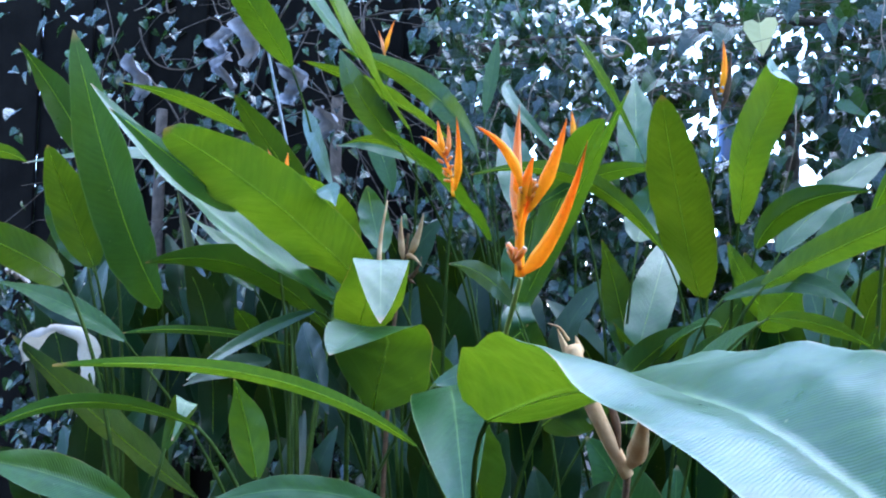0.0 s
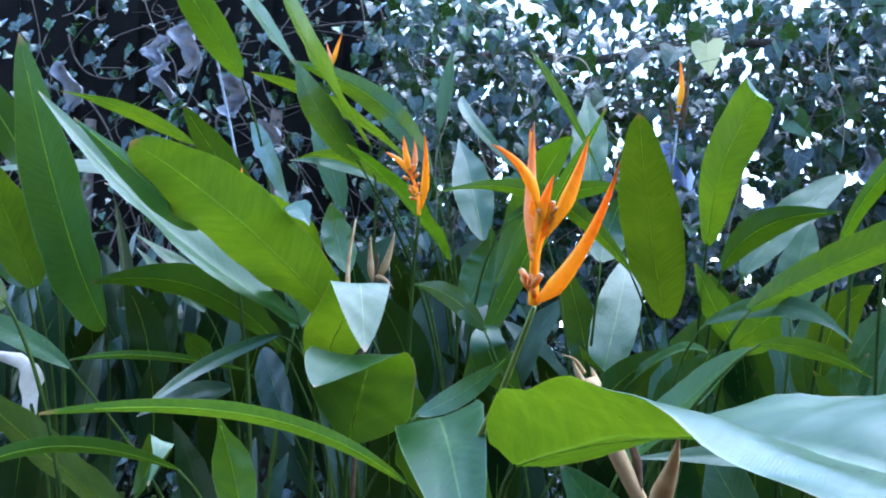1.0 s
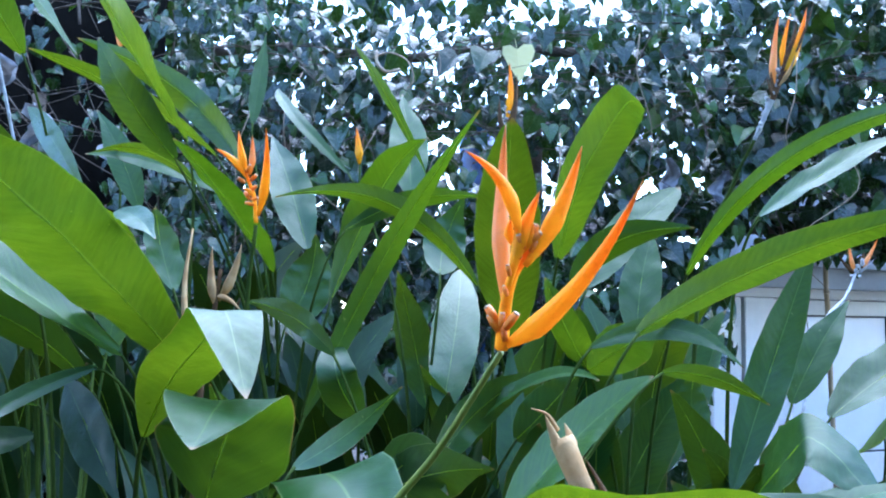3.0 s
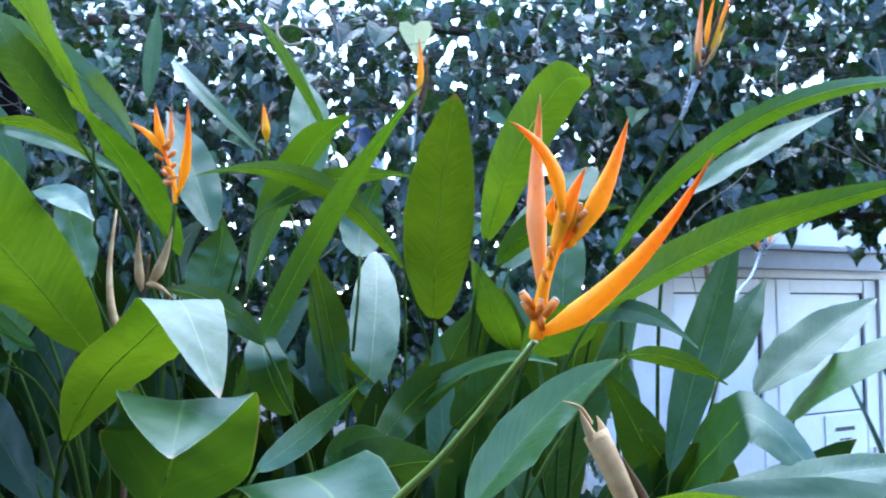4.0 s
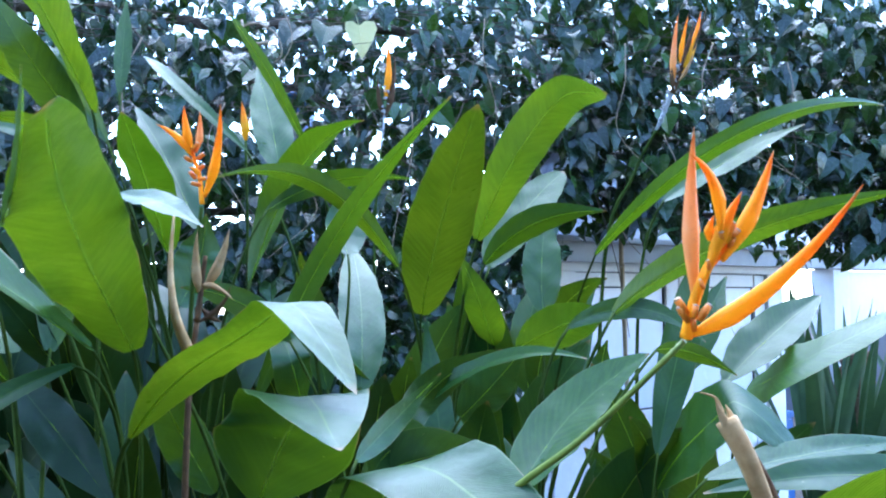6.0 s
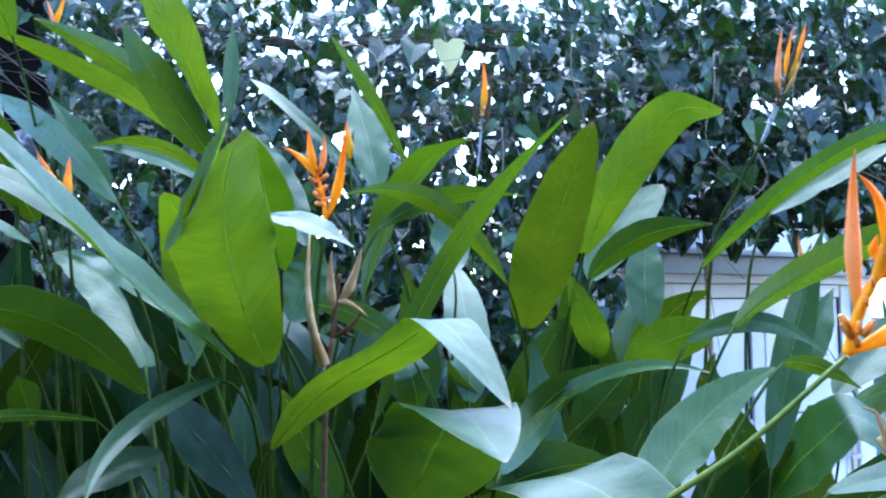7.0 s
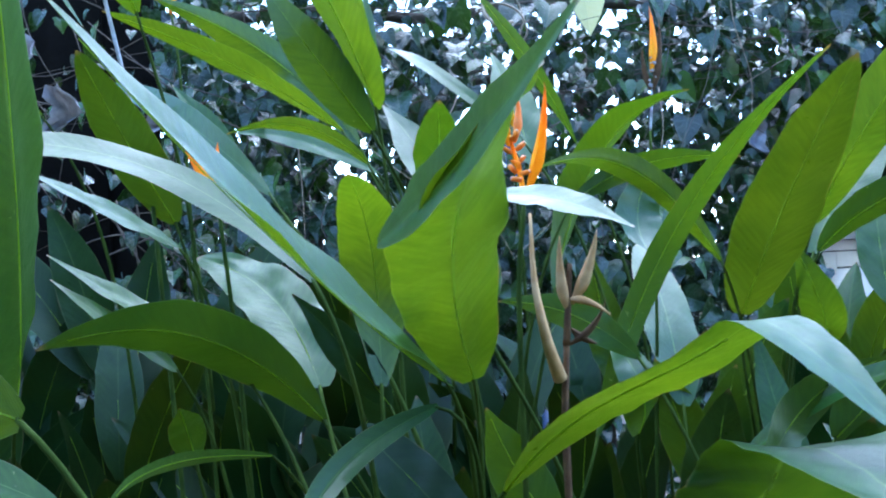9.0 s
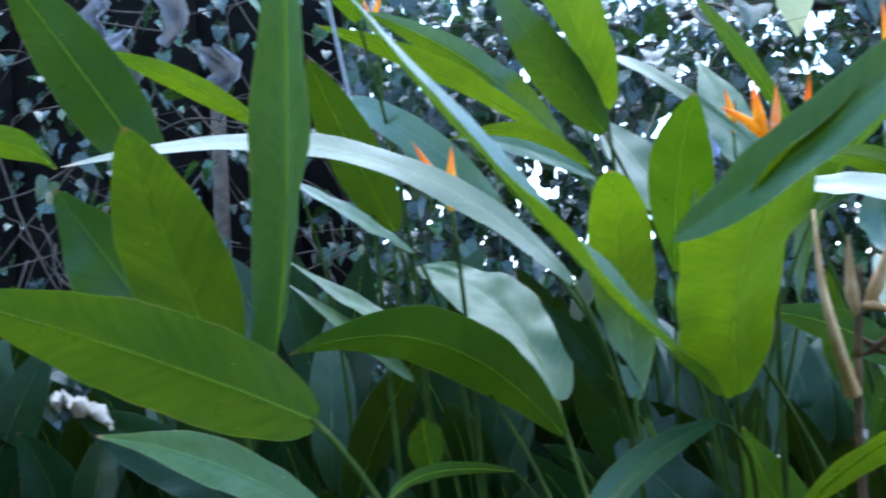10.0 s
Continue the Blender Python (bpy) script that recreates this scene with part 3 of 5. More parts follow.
def ivy_template(kind):
    """Vertices and faces of one leaf of size 1: a folded, drooping sheet on a short stalk."""
    verts, faces = [], []
    spine = [(0, 0.0), (0, -0.10), (0, -0.30), (0, -0.55), (0, -0.82), (0, -1.0)]
    for x, y in spine:
        verts.append((x, y, -0.20 * y * y))
    out = ivy_outline(kind)
    for sgn in (1, -1):
        start = len(verts)
        for x, y in out:
            verts.append((sgn * x, y, 0.34 * abs(x) - 0.16 * y * y))
        ring = list(range(start, start + 5))
        pairs = [(0, 1, ring[1], ring[0]), (1, 2, ring[2], ring[1]), (2, 3, ring[3], ring[2]), (3, 4, ring[4], ring[3])]
        for f in pairs:
            faces.append(f if sgn > 0 else f[::-1])
        faces.append((4, 5, ring[4]) if sgn > 0 else (ring[4], 5, 4))
    k = len(verts)
    verts += [(0.012, 0, 0), (-0.012, 0, 0), (-0.008, 0.42, -0.14), (0.008, 0.42, -0.14)]
    faces.append((k, k + 1, k + 2, k + 3))
    return verts, faces


IVY_KINDS = [ivy_template(k) for k in range(3)]
IVY_COUNT = len(IVY_KINDS[0][0])


def leaf_uv(me, n):
    """Lays the leaf's own outline out as its texture plane, leaf by leaf; kinds differ little, so the first one serves."""
    layer = me.uv_layers.new(name="UVMap")
    plane = [(v[0] + 0.5, -v[1]) for v in IVY_KINDS[0][0]]
    for loop in me.loops:
        layer.data[loop.index].uv = plane[loop.vertex_index % n]


HEDGE_TOP = 2.95


def hedge_top(x):
    return HEDGE_TOP + 0.06 * noise.noise(Vector((x * 2.3, 0, 4))) + 0.02 * math.sin(x * 9) + 0.9 * min(1, max(0, (-1.0 - x) / 0.5)) + 0.06 * min(1, max(0, x - 1.0))


def hedge_low(x):
    """The hedge's lower rim: to the ground on one side, hanging free over the doors on the other."""
    return 0.6 if x < 0.90 else (1.5 if x < 1.0 else (1.90 if 2.2 < x < 2.95 else 1.98) + 0.06 * math.sin(x * 7) + 0.04 * math.sin(x * 17))


def hedge_gap(x, z):
    """How open the ivy is: long slots between the upper runners, ragged holes below them, few to the side of the doors."""
    slots = noise.noise(Vector((x * 3.4, z * 17.0, 7.5))) + 0.5 * noise.noise(Vector((x * 12.0, z * 30.0, 1.5)))
    holes = noise.noise(Vector((x * 7.0, z * 9.0, 3.5))) + 0.55 * noise.noise(Vector((x * 19.0, z * 22.0, 9.5)))
    upper = min(1, max(0, (z - 2.50) / 0.1)) * min(1, max(0, (2.92 - z) / 0.06))
    lower = min(1, max(0, (2.60 - z) / 0.1)) * min(1, max(0, (z - 1.85) / 0.2))
    side = min(1, max(0, (1.15 - x) / 0.5))
    return max(upper * (slots - 0.19 + 0.02 * (1 - side)), lower * (holes - 0.15 - 0.10 * (1 - side)))


def ivy_pose(r, x, y, z, size):
    tilt, turn, droop = r.gauss(0.45, 0.42), r.gauss(0, 0.65), r.gauss(0, 0.5)
    m = Matrix.Rotation(turn, 4, "Z") @ Matrix.Rotation(radians(90) - tilt, 4, "X") @ Matrix.Rotation(droop, 4, "Z")
    return Matrix.Translation((x, y, z)) @ m @ Matrix.Scale(size, 4)


HY = 3.90
hedge = thing("ivy_hedge", (0, HY, 0), "dense ivy hanging over a fence, dark glossy leaves with bright gaps", "hedge")
r = random.Random(11)
verts, faces, singles = [], [], []
for tries in range(60000):
    x, z = r.uniform(-3.6, 4.6), r.uniform(0.75, 3.6)
    depth = r.uniform(-0.42, 0.45)
    stray = z > hedge_top(x) and z < hedge_top(x) + 0.07 and r.random() < 0.16
    if z < hedge_low(x) or (z > hedge_top(x) and not stray) or (z < 1.3 and r.random() < 0.6):
        continue
    if x < -1.0 and z > 1.7 and r.random() < 0.94 * min(1, (-1.0 - x) / 0.3):
        continue
    if x > -1.15 and z > 1.85 and hedge_gap(x, z) > 0.06 and r.random() < 0.965:
        continue
    if abs(x - 0.05) < 0.22 and 2.5 < z < 2.72 and depth < -0.2:
        continue
    if abs(x - 0.02) < 0.09 and 2.2 < z < 2.5 and r.random() < 0.6:
        continue
    y = HY + depth + (0.12 * noise.noise(Vector((x * 1.7, z * 1.7, 20))))
    size = r.choice((0.042, 0.05, 0.058, 0.066, 0.08)) * r.uniform(0.85, 1.15) * (1.0 if x < 1.0 else 1.2) * (1.15 if depth < -0.24 else 1.0)
    m = ivy_pose(r, x, y, z, size)
    kind = r.choice((0, 0, 1, 2))
    if y < 3.75 and -0.75 < x < 1.35 and 2.0 < z < 2.6 and len(singles) < 290:
        singles.append((kind, m))
        continue
    base = len(verts)
    tv, tf = IVY_KINDS[kind]
    verts += [m @ Vector(v) for v in tv]
    faces += [tuple(base + i for i in f) for f in tf]
me = bpy.data.meshes.new("ivy_foliage")
me.from_pydata([v - Vector((0, HY, 0)) for v in verts], [], faces)
me.materials.append(IVY)
leaf_uv(me, IVY_COUNT)
foliage = new("ivy_foliage", me)
foliage.parent = hedge
tagged(foliage, "mass of overlapping dark ivy leaves", kind="stuff")

kinds = []
for tv, tf in IVY_KINDS:
    me = bpy.data.meshes.new("ivy_leaf")
    me.from_pydata(tv, [], tf)
    me.materials.append(IVY)
    leaf_uv(me, len(tv))
    kinds.append(me)
for kind, m in singles:
    ob = new("ivy_leaf", kinds[kind])
    ob.parent = hedge
    ob.matrix_local = Matrix.Translation((0, -HY, 0)) @ m

# woody runners in the hedge: a bare tangle on the dark side, thin ones elsewhere
r = random.Random(23)
bm = bmesh.new()
for k in range(280):
    bare = k < 140
    x = r.uniform(-3.2, -0.7) if bare else r.uniform(-0.8, 4.2)
    z = r.uniform(1.5, 3.2) if bare else r.uniform(max(1.9, hedge_low(x)), 2.7)
    y = r.uniform(-0.45, 0.05)
    flat = k >= 200
    if flat:
        x, z, y = r.uniform(-1.0, 2.2), r.gauss(2.64, 0.13), r.uniform(-0.34, -0.2)
    d = Vector((r.gauss(0, 0.9), 0.0, r.gauss(0, 0.14))) if flat else Vector((r.gauss(0, 0.5), r.gauss(0, 0.12), r.gauss(-0.35 if bare else 0, 0.5)))
    path, p = [], Vector((x, y, z))
    for i in range(5):
        path.append(p.copy())
        p += d * 0.22
        d += Vector((r.gauss(0, 0.28), r.gauss(0, 0.1), r.gauss(0, 0.28)))
    rad = r.choice((0.0022, 0.003, 0.004, 0.006)) if bare else r.choice((0.0016, 0.0022, 0.003))
    tube(bm, smooth_path(path, 4), (rad, rad * 0.5), 5)
tagged(part("runner_tangle", bm, BARK, hedge, "tangle of bare brown ivy runners"), kind="stuff")

bm = bmesh.new()
for z, rad in ((2.80, 0.024), (2.52, 0.018), (2.02, 0.018), (1.62, 0.02)):
    far = 0.8 if z < 1.9 else 4.6
    bend = [(-1.1 + (far + 1.1) * k / 14, 0.13 + 0.05 * noise.noise(Vector((k * 0.7, z, 2))), z + 0.05 * noise.noise(Vector((k * 0.8, z, 5)))) for k in range(15)]
    tube(bm, smooth_path(bend, 4), (rad, rad * 0.8), 8)
part("woody_limb", bm, BARK, hedge, "dark woody limbs inside the ivy")
for x in (-3.0, -1.9, -0.8, 0.3):
    part("fence_post", tube(bmesh.new(), [(x, 0.18, -0.05), (x, 0.18, 1.4), (x, 0.18, 2.62)], (0.035, 0.03), 10), BARK, hedge)

# near-black boards added behind the hedge's bare end; their colour stands for shade
fence = thing("shade_backing", (-2.95, 4.25, 0), "nearly black boards added behind the bare runners, coloured for the shade there", "fence")
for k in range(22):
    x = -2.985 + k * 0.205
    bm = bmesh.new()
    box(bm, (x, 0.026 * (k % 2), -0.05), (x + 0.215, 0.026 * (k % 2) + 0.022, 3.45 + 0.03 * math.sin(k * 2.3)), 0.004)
    part("fence_board", bm, SHADE_BOARD, fence, smooth=False)
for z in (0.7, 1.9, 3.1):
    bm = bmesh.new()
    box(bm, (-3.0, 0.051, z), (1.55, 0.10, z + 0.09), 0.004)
    part("cross_rail", bm, SHADE_BOARD, fence, smooth=False)

# deep foliage added behind the dark end of the hedge to shut out the sky
r = random.Random(31)
verts, faces = [], []
for k in range(8000):
    x, z, y = r.uniform(-4.6, -0.85), r.uniform(0.6, 4.3), r.uniform(4.5, 5.4)
    if x > -1.5 and r.random() < (x + 1.5) / 0.65:
        continue
    m = ivy_pose(r, x, y, z, r.uniform(0.08, 0.15))
    tv, tf = IVY_KINDS[r.choice((0, 2))]
    base = len(verts)
    verts += [m @ Vector(v) - Vector((-2.6, 4.9, 0)) for v in tv]
    faces += [tuple(base + i for i in f) for f in tf]
shrub = thing("added_shrubbery", (-2.6, 4.9, 0), "dark dense shrubbery, added behind the ivy to shut out the sky", "shrub")
me = bpy.data.meshes.new("shrub_foliage")
me.from_pydata(verts, [], faces)
me.materials.append(IVY)
leaf_uv(me, IVY_COUNT)
ob = new("shrub_foliage", me)
ob.parent = shrub
tagged(ob, "mass of dark leaves", kind="stuff")
bm = bmesh.new()
for k in range(9):
    x = r.uniform(-1.8, 1.6)
    tube(bm, smooth_path([(x, r.uniform(-0.3, 0.3), -0.05), (x + r.uniform(-0.2, 0.2), 0, 1.2), (x + r.uniform(-0.4, 0.4), 0.1, 2.9)], 5), (0.045, 0.015), 8)
part("branches", bm, BARK, shrub)


def lone_ivy_leaf(name, at, size, material, label, tilt=0.3, turn=0.0, droop=0.0):
    tv, tf = IVY_KINDS[0]
    me = bpy.data.meshes.new(name)
    me.from_pydata(tv, [], tf)
    me.materials.append(material)
    leaf_uv(me, IVY_COUNT)
    ob = new(name, me)
    ob.parent = hedge
    ob.matrix_local = Matrix.Translation(Vector(at) - Vector((0, HY, 0))) @ Matrix.Rotation(turn, 4, "Z") @ Matrix.Rotation(radians(90) - tilt, 4, "X") @ Matrix.Rotation(droop, 4, "Z") @ Matrix.Scale(size, 4)
    return tagged(ob, label)


# ---------------------------------------------------------------- heliconia shoots
p = shoot(0.18, 2.24)
leaf(p, (0.128, 2.205, 1.595), (0.112, 1.9, 1.816), (0.113, 1.66, 1.98), 0.141, (-0.15, -0.57, -0.81), blunt=0.6, dull=True)
leaf(p, (0.228, 2.075, 1.763), (0.262, 1.92, 1.915), (0.318, 1.56, 1.987), 0.099, (-0.58, -0.45, -0.68), m2=(0.327, 1.80, 2.03), blunt=0.6, skew=0.9)
leaf(p, (0.055, 2.099, 1.701), (-0.135, 1.986, 1.87), (-0.34, 1.825, 1.859), 0.053, (0.30, -0.77, -0.57), fold=0.5)
leaf(p, (0.262, 2.134, 1.709), (0.362, 2.022, 1.803), (0.505, 1.993, 1.824), 0.073, (-0.30, -0.86, -0.42), dull=True, fold=0.5)
leaf(p, (0.311, 2.256, 1.709), (0.421, 2.319, 1.848), (0.558, 2.378, 1.966), 0.126, (-0.30, -0.70, 0.65), fold=0.06, twist=0.1, blunt=0.75, skew=0.95, wave=0.7)
leaf(p, (0.281, 1.962, 1.525), (0.332, 1.809, 1.58), (0.372, 1.66, 1.613), 0.096, (-0.74, -0.38, -0.55))
p = shoot(0.43, 2.28)
leaf(p, (0.314, 2.232, 1.517), (0.256, 2.128, 1.602), (0.201, 2.103, 1.724), 0.082, (-0.30, -0.73, -0.61), fold=0.20, twist=0.16, blunt=0.00, skew=0.88, fresh=True)
leaf(p, (0.498, 2.044, 1.728), (0.635, 1.721, 1.935), (1.113, 1.840, 2.056), 0.046, (-0.45, -0.80, -0.40), fold=0.61, twist=0.15, blunt=0.21, skew=0.81, fresh=True)
p = shoot(-0.47, 1.79)
leaf(p, (-0.272, 1.821, 1.44), (-0.096, 1.809, 1.792), (0.055, 1.625, 1.985), 0.048, (-0.09, -0.95, -0.29), fresh=True)
leaf(p, (-0.473, 1.676, 1.551), (-0.523, 1.220, 1.757), (-0.496, 0.932, 1.806), 0.142, (0.53, -0.29, -0.80), fold=0.16, twist=0.59, blunt=0.78, skew=0.89, wave=1.8, along=32, half=6)
leaf(p, (-0.688, 1.815, 1.496), (-0.868, 1.683, 1.645), (-1.010, 1.536, 1.638), 0.098, (0.50, -0.54, -0.67), fold=0.28, twist=0.01, blunt=0.00, skew=0.90, dull=True)
leaf(p, (-0.521, 1.529, 1.564), (-0.726, 1.311, 1.765), (-0.882, 1.201, 1.961), 0.116, (0.78, -0.13, 0.61), fold=0.34, twist=-0.15, blunt=0.06, skew=0.74)
leaf(p, (-0.538, 1.479, 1.543), (-0.637, 1.445, 1.498), (-0.693, 1.277, 1.408), 0.034, (0.30, -0.68, 0.67), fold=0.28, twist=0.18, blunt=0.18, skew=0.77, dull=True, wave=0.5)
leaf(p, (-0.762, 1.949, 1.860), (-0.933, 2.150, 2.031), (-1.133, 2.424, 2.177), 0.062, (-0.58, -0.71, 0.39), fold=0.14, twist=0.43, skew=0.86, dull=True)
p = shoot(-0.38, 2.15)
leaf(p, (-0.268, 2.089, 1.671), (-0.141, 2.075, 1.945), (-0.053, 1.896, 1.988), 0.098, (0.35, -0.67, -0.65), fold=0.63, twist=-0.13, blunt=0.00, skew=0.89)
leaf(p, (-0.585, 1.967, 1.958), (-0.674, 1.921, 2.080), (-0.755, 1.951, 2.216), 0.082, (-0.07, -0.99, -0.10), fold=0.09, twist=0.23, blunt=0.00, skew=0.80)
leaf(p, (-0.594, 2.158, 1.931), (-0.725, 2.156, 2.013), (-0.856, 2.161, 2.004), 0.032, (-0.14, -0.88, -0.45))
leaf(p, (-0.238, 2.06, 1.818), (-0.11, 2.091, 1.886), (0.076, 2.02, 1.888), 0.047, (-0.03, -0.92, -0.39))
leaf(p, (-0.38, 2.395, 1.806), (-0.45, 2.524, 1.976), (-0.546, 2.7, 2.158), 0.113, (-0.05, -0.77, 0.64), dull=True, petiole=False)
p = shoot(0.07, 2.59)
leaf(p, (-0.085, 2.606, 2.019), (-0.200, 2.607, 2.248), (-0.300, 2.630, 2.407), 0.053, (-0.76, -0.52, -0.39), fold=0.07, twist=0.84, blunt=0.23, skew=0.83)
p = shoot(-0.13, 2.73)
leaf(p, (-0.149, 2.846, 2.005), (-0.168, 2.96, 2.18), (-0.203, 3.111, 2.383), 0.123, (0.01, -0.82, 0.57), dull=True, petiole=False)
p = shoot(-0.45, 2.45)
leaf(p, (-0.578, 2.595, 2.17), (-0.573, 2.639, 2.302), (-0.57, 2.697, 2.461), 0.045, (0.24, -0.92, 0.31))
leaf(p, (-0.643, 2.488, 2.056), (-0.919, 2.494, 2.245), (-1.145, 2.435, 2.338), 0.084, (-0.36, -0.55, -0.75), fold=0.26, twist=0.57, blunt=0.02, skew=0.80)
leaf(p, (-0.608, 2.616, 2.046), (-0.801, 2.662, 2.273), (-1.057, 2.533, 2.396), 0.096, (0.10, -0.99, -0.11), fold=0.51, twist=-0.20, blunt=0.00, skew=0.89)
leaf(p, (-0.443, 2.269, 1.741), (-0.474, 1.975, 1.871), (-0.495, 1.673, 1.944), 0.114, (-0.40, -0.26, -0.88), fold=0.29, twist=0.44, blunt=0.00, skew=0.80)
leaf(p, (-0.574, 2.292, 1.932), (-0.717, 2.225, 1.993), (-0.832, 2.09, 1.991), 0.047, (0.63, -0.70, 0.35))
leaf(p, (-0.421, 2.372, 1.62), (-0.374, 2.413, 1.732), (-0.36, 2.404, 1.844), 0.128, (0.29, -0.96, 0.06), dull=True)
p = shoot(-0.08, 2.21)
leaf(p, (-0.266, 2.312, 1.985), (-0.371, 2.355, 2.095), (-0.527, 2.713, 2.3), 0.036, (-0.13, -0.66, 0.74))
leaf(p, (-0.173, 1.948, 1.418), (-0.209, 1.791, 1.523), (-0.225, 1.942, 1.601), 0.080, (0.31, -0.95, 0.06), dull=True)
leaf(p, (-0.069, 2.369, 1.412), (-0.106, 2.379, 1.586), (-0.142, 2.318, 1.748), 0.092, (0.08, -0.99, -0.13), dull=True)
leaf(p, (-0.035, 2.254, 1.736), (-0.022, 2.347, 1.838), (0.019, 2.339, 1.934), 0.106, (0.24, -0.91, 0.32), dull=True)
p = shoot(-0.56, 1.99)
leaf(p, (-0.577, 2.007, 2.008), (-0.633, 1.876, 2.134), (-0.795, 1.896, 2.430), 0.138, (-0.72, -0.49, -0.50), fold=0.23, twist=0.56, blunt=0.20, skew=0.84)
leaf(p, (-0.762, 1.768, 1.457), (-0.867, 1.502, 1.494), (-0.875, 1.314, 1.489), 0.021, (0.91, -0.25, -0.33), fold=0.21, twist=0.67, blunt=0.34, skew=0.88, dull=True)
p = shoot(-0.92, 2.26)
leaf(p, (-1.002, 2.123, 2.23), (-1.030, 1.98, 2.345), (-1.06, 1.80, 2.48), 0.092, (0.49, -0.57, -0.66))
leaf(p, (-0.963, 2.182, 1.843), (-1.029, 2.034, 2.014), (-1.060, 1.933, 2.112), 0.098, (0.15, -0.75, -0.64), fold=0.19, twist=0.07, blunt=0.40, skew=0.82, dull=True)
p = shoot(-0.59, 1.50)
leaf(p, (-0.601, 1.673, 1.554), (-0.602, 1.685, 1.734), (-0.627, 1.524, 1.827), 0.092, (0.23, -0.86, -0.45), fold=0.14, twist=-0.82, blunt=0.56, skew=0.88, fresh=True)
leaf(p, (-0.474, 1.373, 1.776), (-0.413, 1.29, 1.755), (-0.363, 1.221, 1.721), 0.042, (-0.26, -0.49, 0.83), dull=True, petiole=False)
leaf(p, (-0.694, 1.853, 1.543), (-0.787, 2.024, 1.700), (-0.925, 2.169, 1.775), 0.122, (-0.05, -0.58, 0.81), fold=0.15, twist=-0.25, blunt=0.57, skew=0.79, wave=1.7, along=36, half=7)
leaf(p, (-0.675, 1.528, 1.699), (-0.849, 1.566, 1.844), (-1.188, 1.348, 1.842), 0.063, (0.39, -0.54, 0.74), fold=0.05, twist=0.44, blunt=0.29, skew=0.85)
leaf(p, (-0.821, 1.803, 1.603), (-0.966, 1.809, 1.693), (-1.065, 1.760, 1.768), 0.053, (0.25, -0.45, 0.86))
leaf(p, (-0.938, 1.40, 1.468), (-1.03, 1.31, 1.545), (-1.09, 1.20, 1.585), 0.051, (0.70, -0.62, 0.35), dull=True)
p = shoot(-0.35, 1.10)
leaf(p, (-0.178, 1.225, 1.431), (-0.112, 1.298, 1.472), (-0.047, 1.31, 1.53), 0.036, (0.44, -0.88, 0.18), dull=True)
leaf(p, (-0.575, 1.159, 1.225), (-0.834, 1.231, 1.323), (-1.073, 1.229, 1.479), 0.104, (-0.29, -0.90, -0.32), fold=0.23, twist=0.58, blunt=0.00, skew=0.86, dull=True)
p = shoot(-0.06, 2.01)
leaf(p, (-0.002, 1.912, 1.376), (0.184, 1.668, 1.530), (0.243, 1.492, 1.532), 0.043, (-0.77, -0.23, 0.59), fold=0.44, twist=-0.43, blunt=0.00, skew=0.64, dull=True)
leaf(p, (-0.022, 2.156, 1.432), (0.000, 2.273, 1.583), (0.010, 2.490, 1.763), 0.117, (0.22, -0.70, 0.68), fold=0.05, twist=-0.21, blunt=0.63, skew=0.84, dull=True)
leaf(p, (0.13, 1.869, 1.396), (0.195, 1.849, 1.464), (0.25, 1.831, 1.532), 0.089, (-0.19, -0.98, -0.10), dull=True)
p = shoot(-0.01, 1.32)
leaf(p, (0.106, 1.432, 1.340), (0.229, 1.456, 1.472), (0.309, 1.399, 1.544), 0.130, (-0.68, -0.39, 0.62), fold=0.16, twist=0.09, blunt=0.00, skew=0.72, wave=0.6)
leaf(p, (0.32, 1.4, 1.55), (0.411, 1.438, 1.539), (0.487, 1.444, 1.502), 0.031, (0.12, -0.90, -0.42))
leaf(p, (-0.129, 1.047, 1.358), (-0.182, 0.599, 1.490), (-0.200, 0.426, 1.498), 0.020, (0.86, -0.21, -0.47), fold=0.35, twist=0.11, blunt=0.69, skew=0.92, fresh=True)
p = shoot(0.55, 1.97)
leaf(p, (0.756, 1.939, 1.442), (0.898, 1.982, 1.536), (1.088, 2.051, 1.633), 0.122, (-0.29, -0.52, 0.81), fold=0.30, twist=0.24, blunt=0.03, skew=0.82)
leaf(p, (0.628, 1.962, 1.845), (0.746, 1.877, 1.93), (0.888, 1.811, 2), 0.081, (-0.63, -0.42, 0.65))
leaf(p, (0.703, 2.007, 1.463), (0.781, 2.046, 1.59), (0.856, 2.087, 1.681), 0.081, (-0.28, -0.82, 0.50))
leaf(p, (0.528, 1.985, 1.375), (0.503, 2.027, 1.453), (0.515, 2.021, 1.537), 0.068, (-0.22, -0.96, 0.20), dull=True)
p = shoot(0.13, 1.54)
leaf(p, (0.308, 1.530, 1.604), (0.504, 1.570, 1.710), (0.855, 1.464, 1.819), 0.072, (-0.25, -0.85, -0.45), fold=0.47, twist=-0.44, blunt=0.00, skew=0.70, fresh=True)
leaf(p, (0.479, 1.539, 1.317), (0.717, 1.587, 1.341), (0.998, 1.626, 1.35), 0.077, (0.03, -0.53, 0.85))
leaf(p, (0.236, 1.558, 1.58), (0.398, 1.552, 1.606), (0.466, 1.504, 1.554), 0.043, (-0.16, -0.88, 0.44))
p = shoot(-1.19, 1.89)
leaf(p, (-1.107, 1.726, 1.545), (-0.975, 1.394, 1.768), (-0.915, 1.185, 2.062), 0.143, (0.94, 0.02, -0.33), fold=0.15, twist=-0.39, blunt=0.37, skew=0.87, dull=True)
p = shoot(-0.79, 1.88)
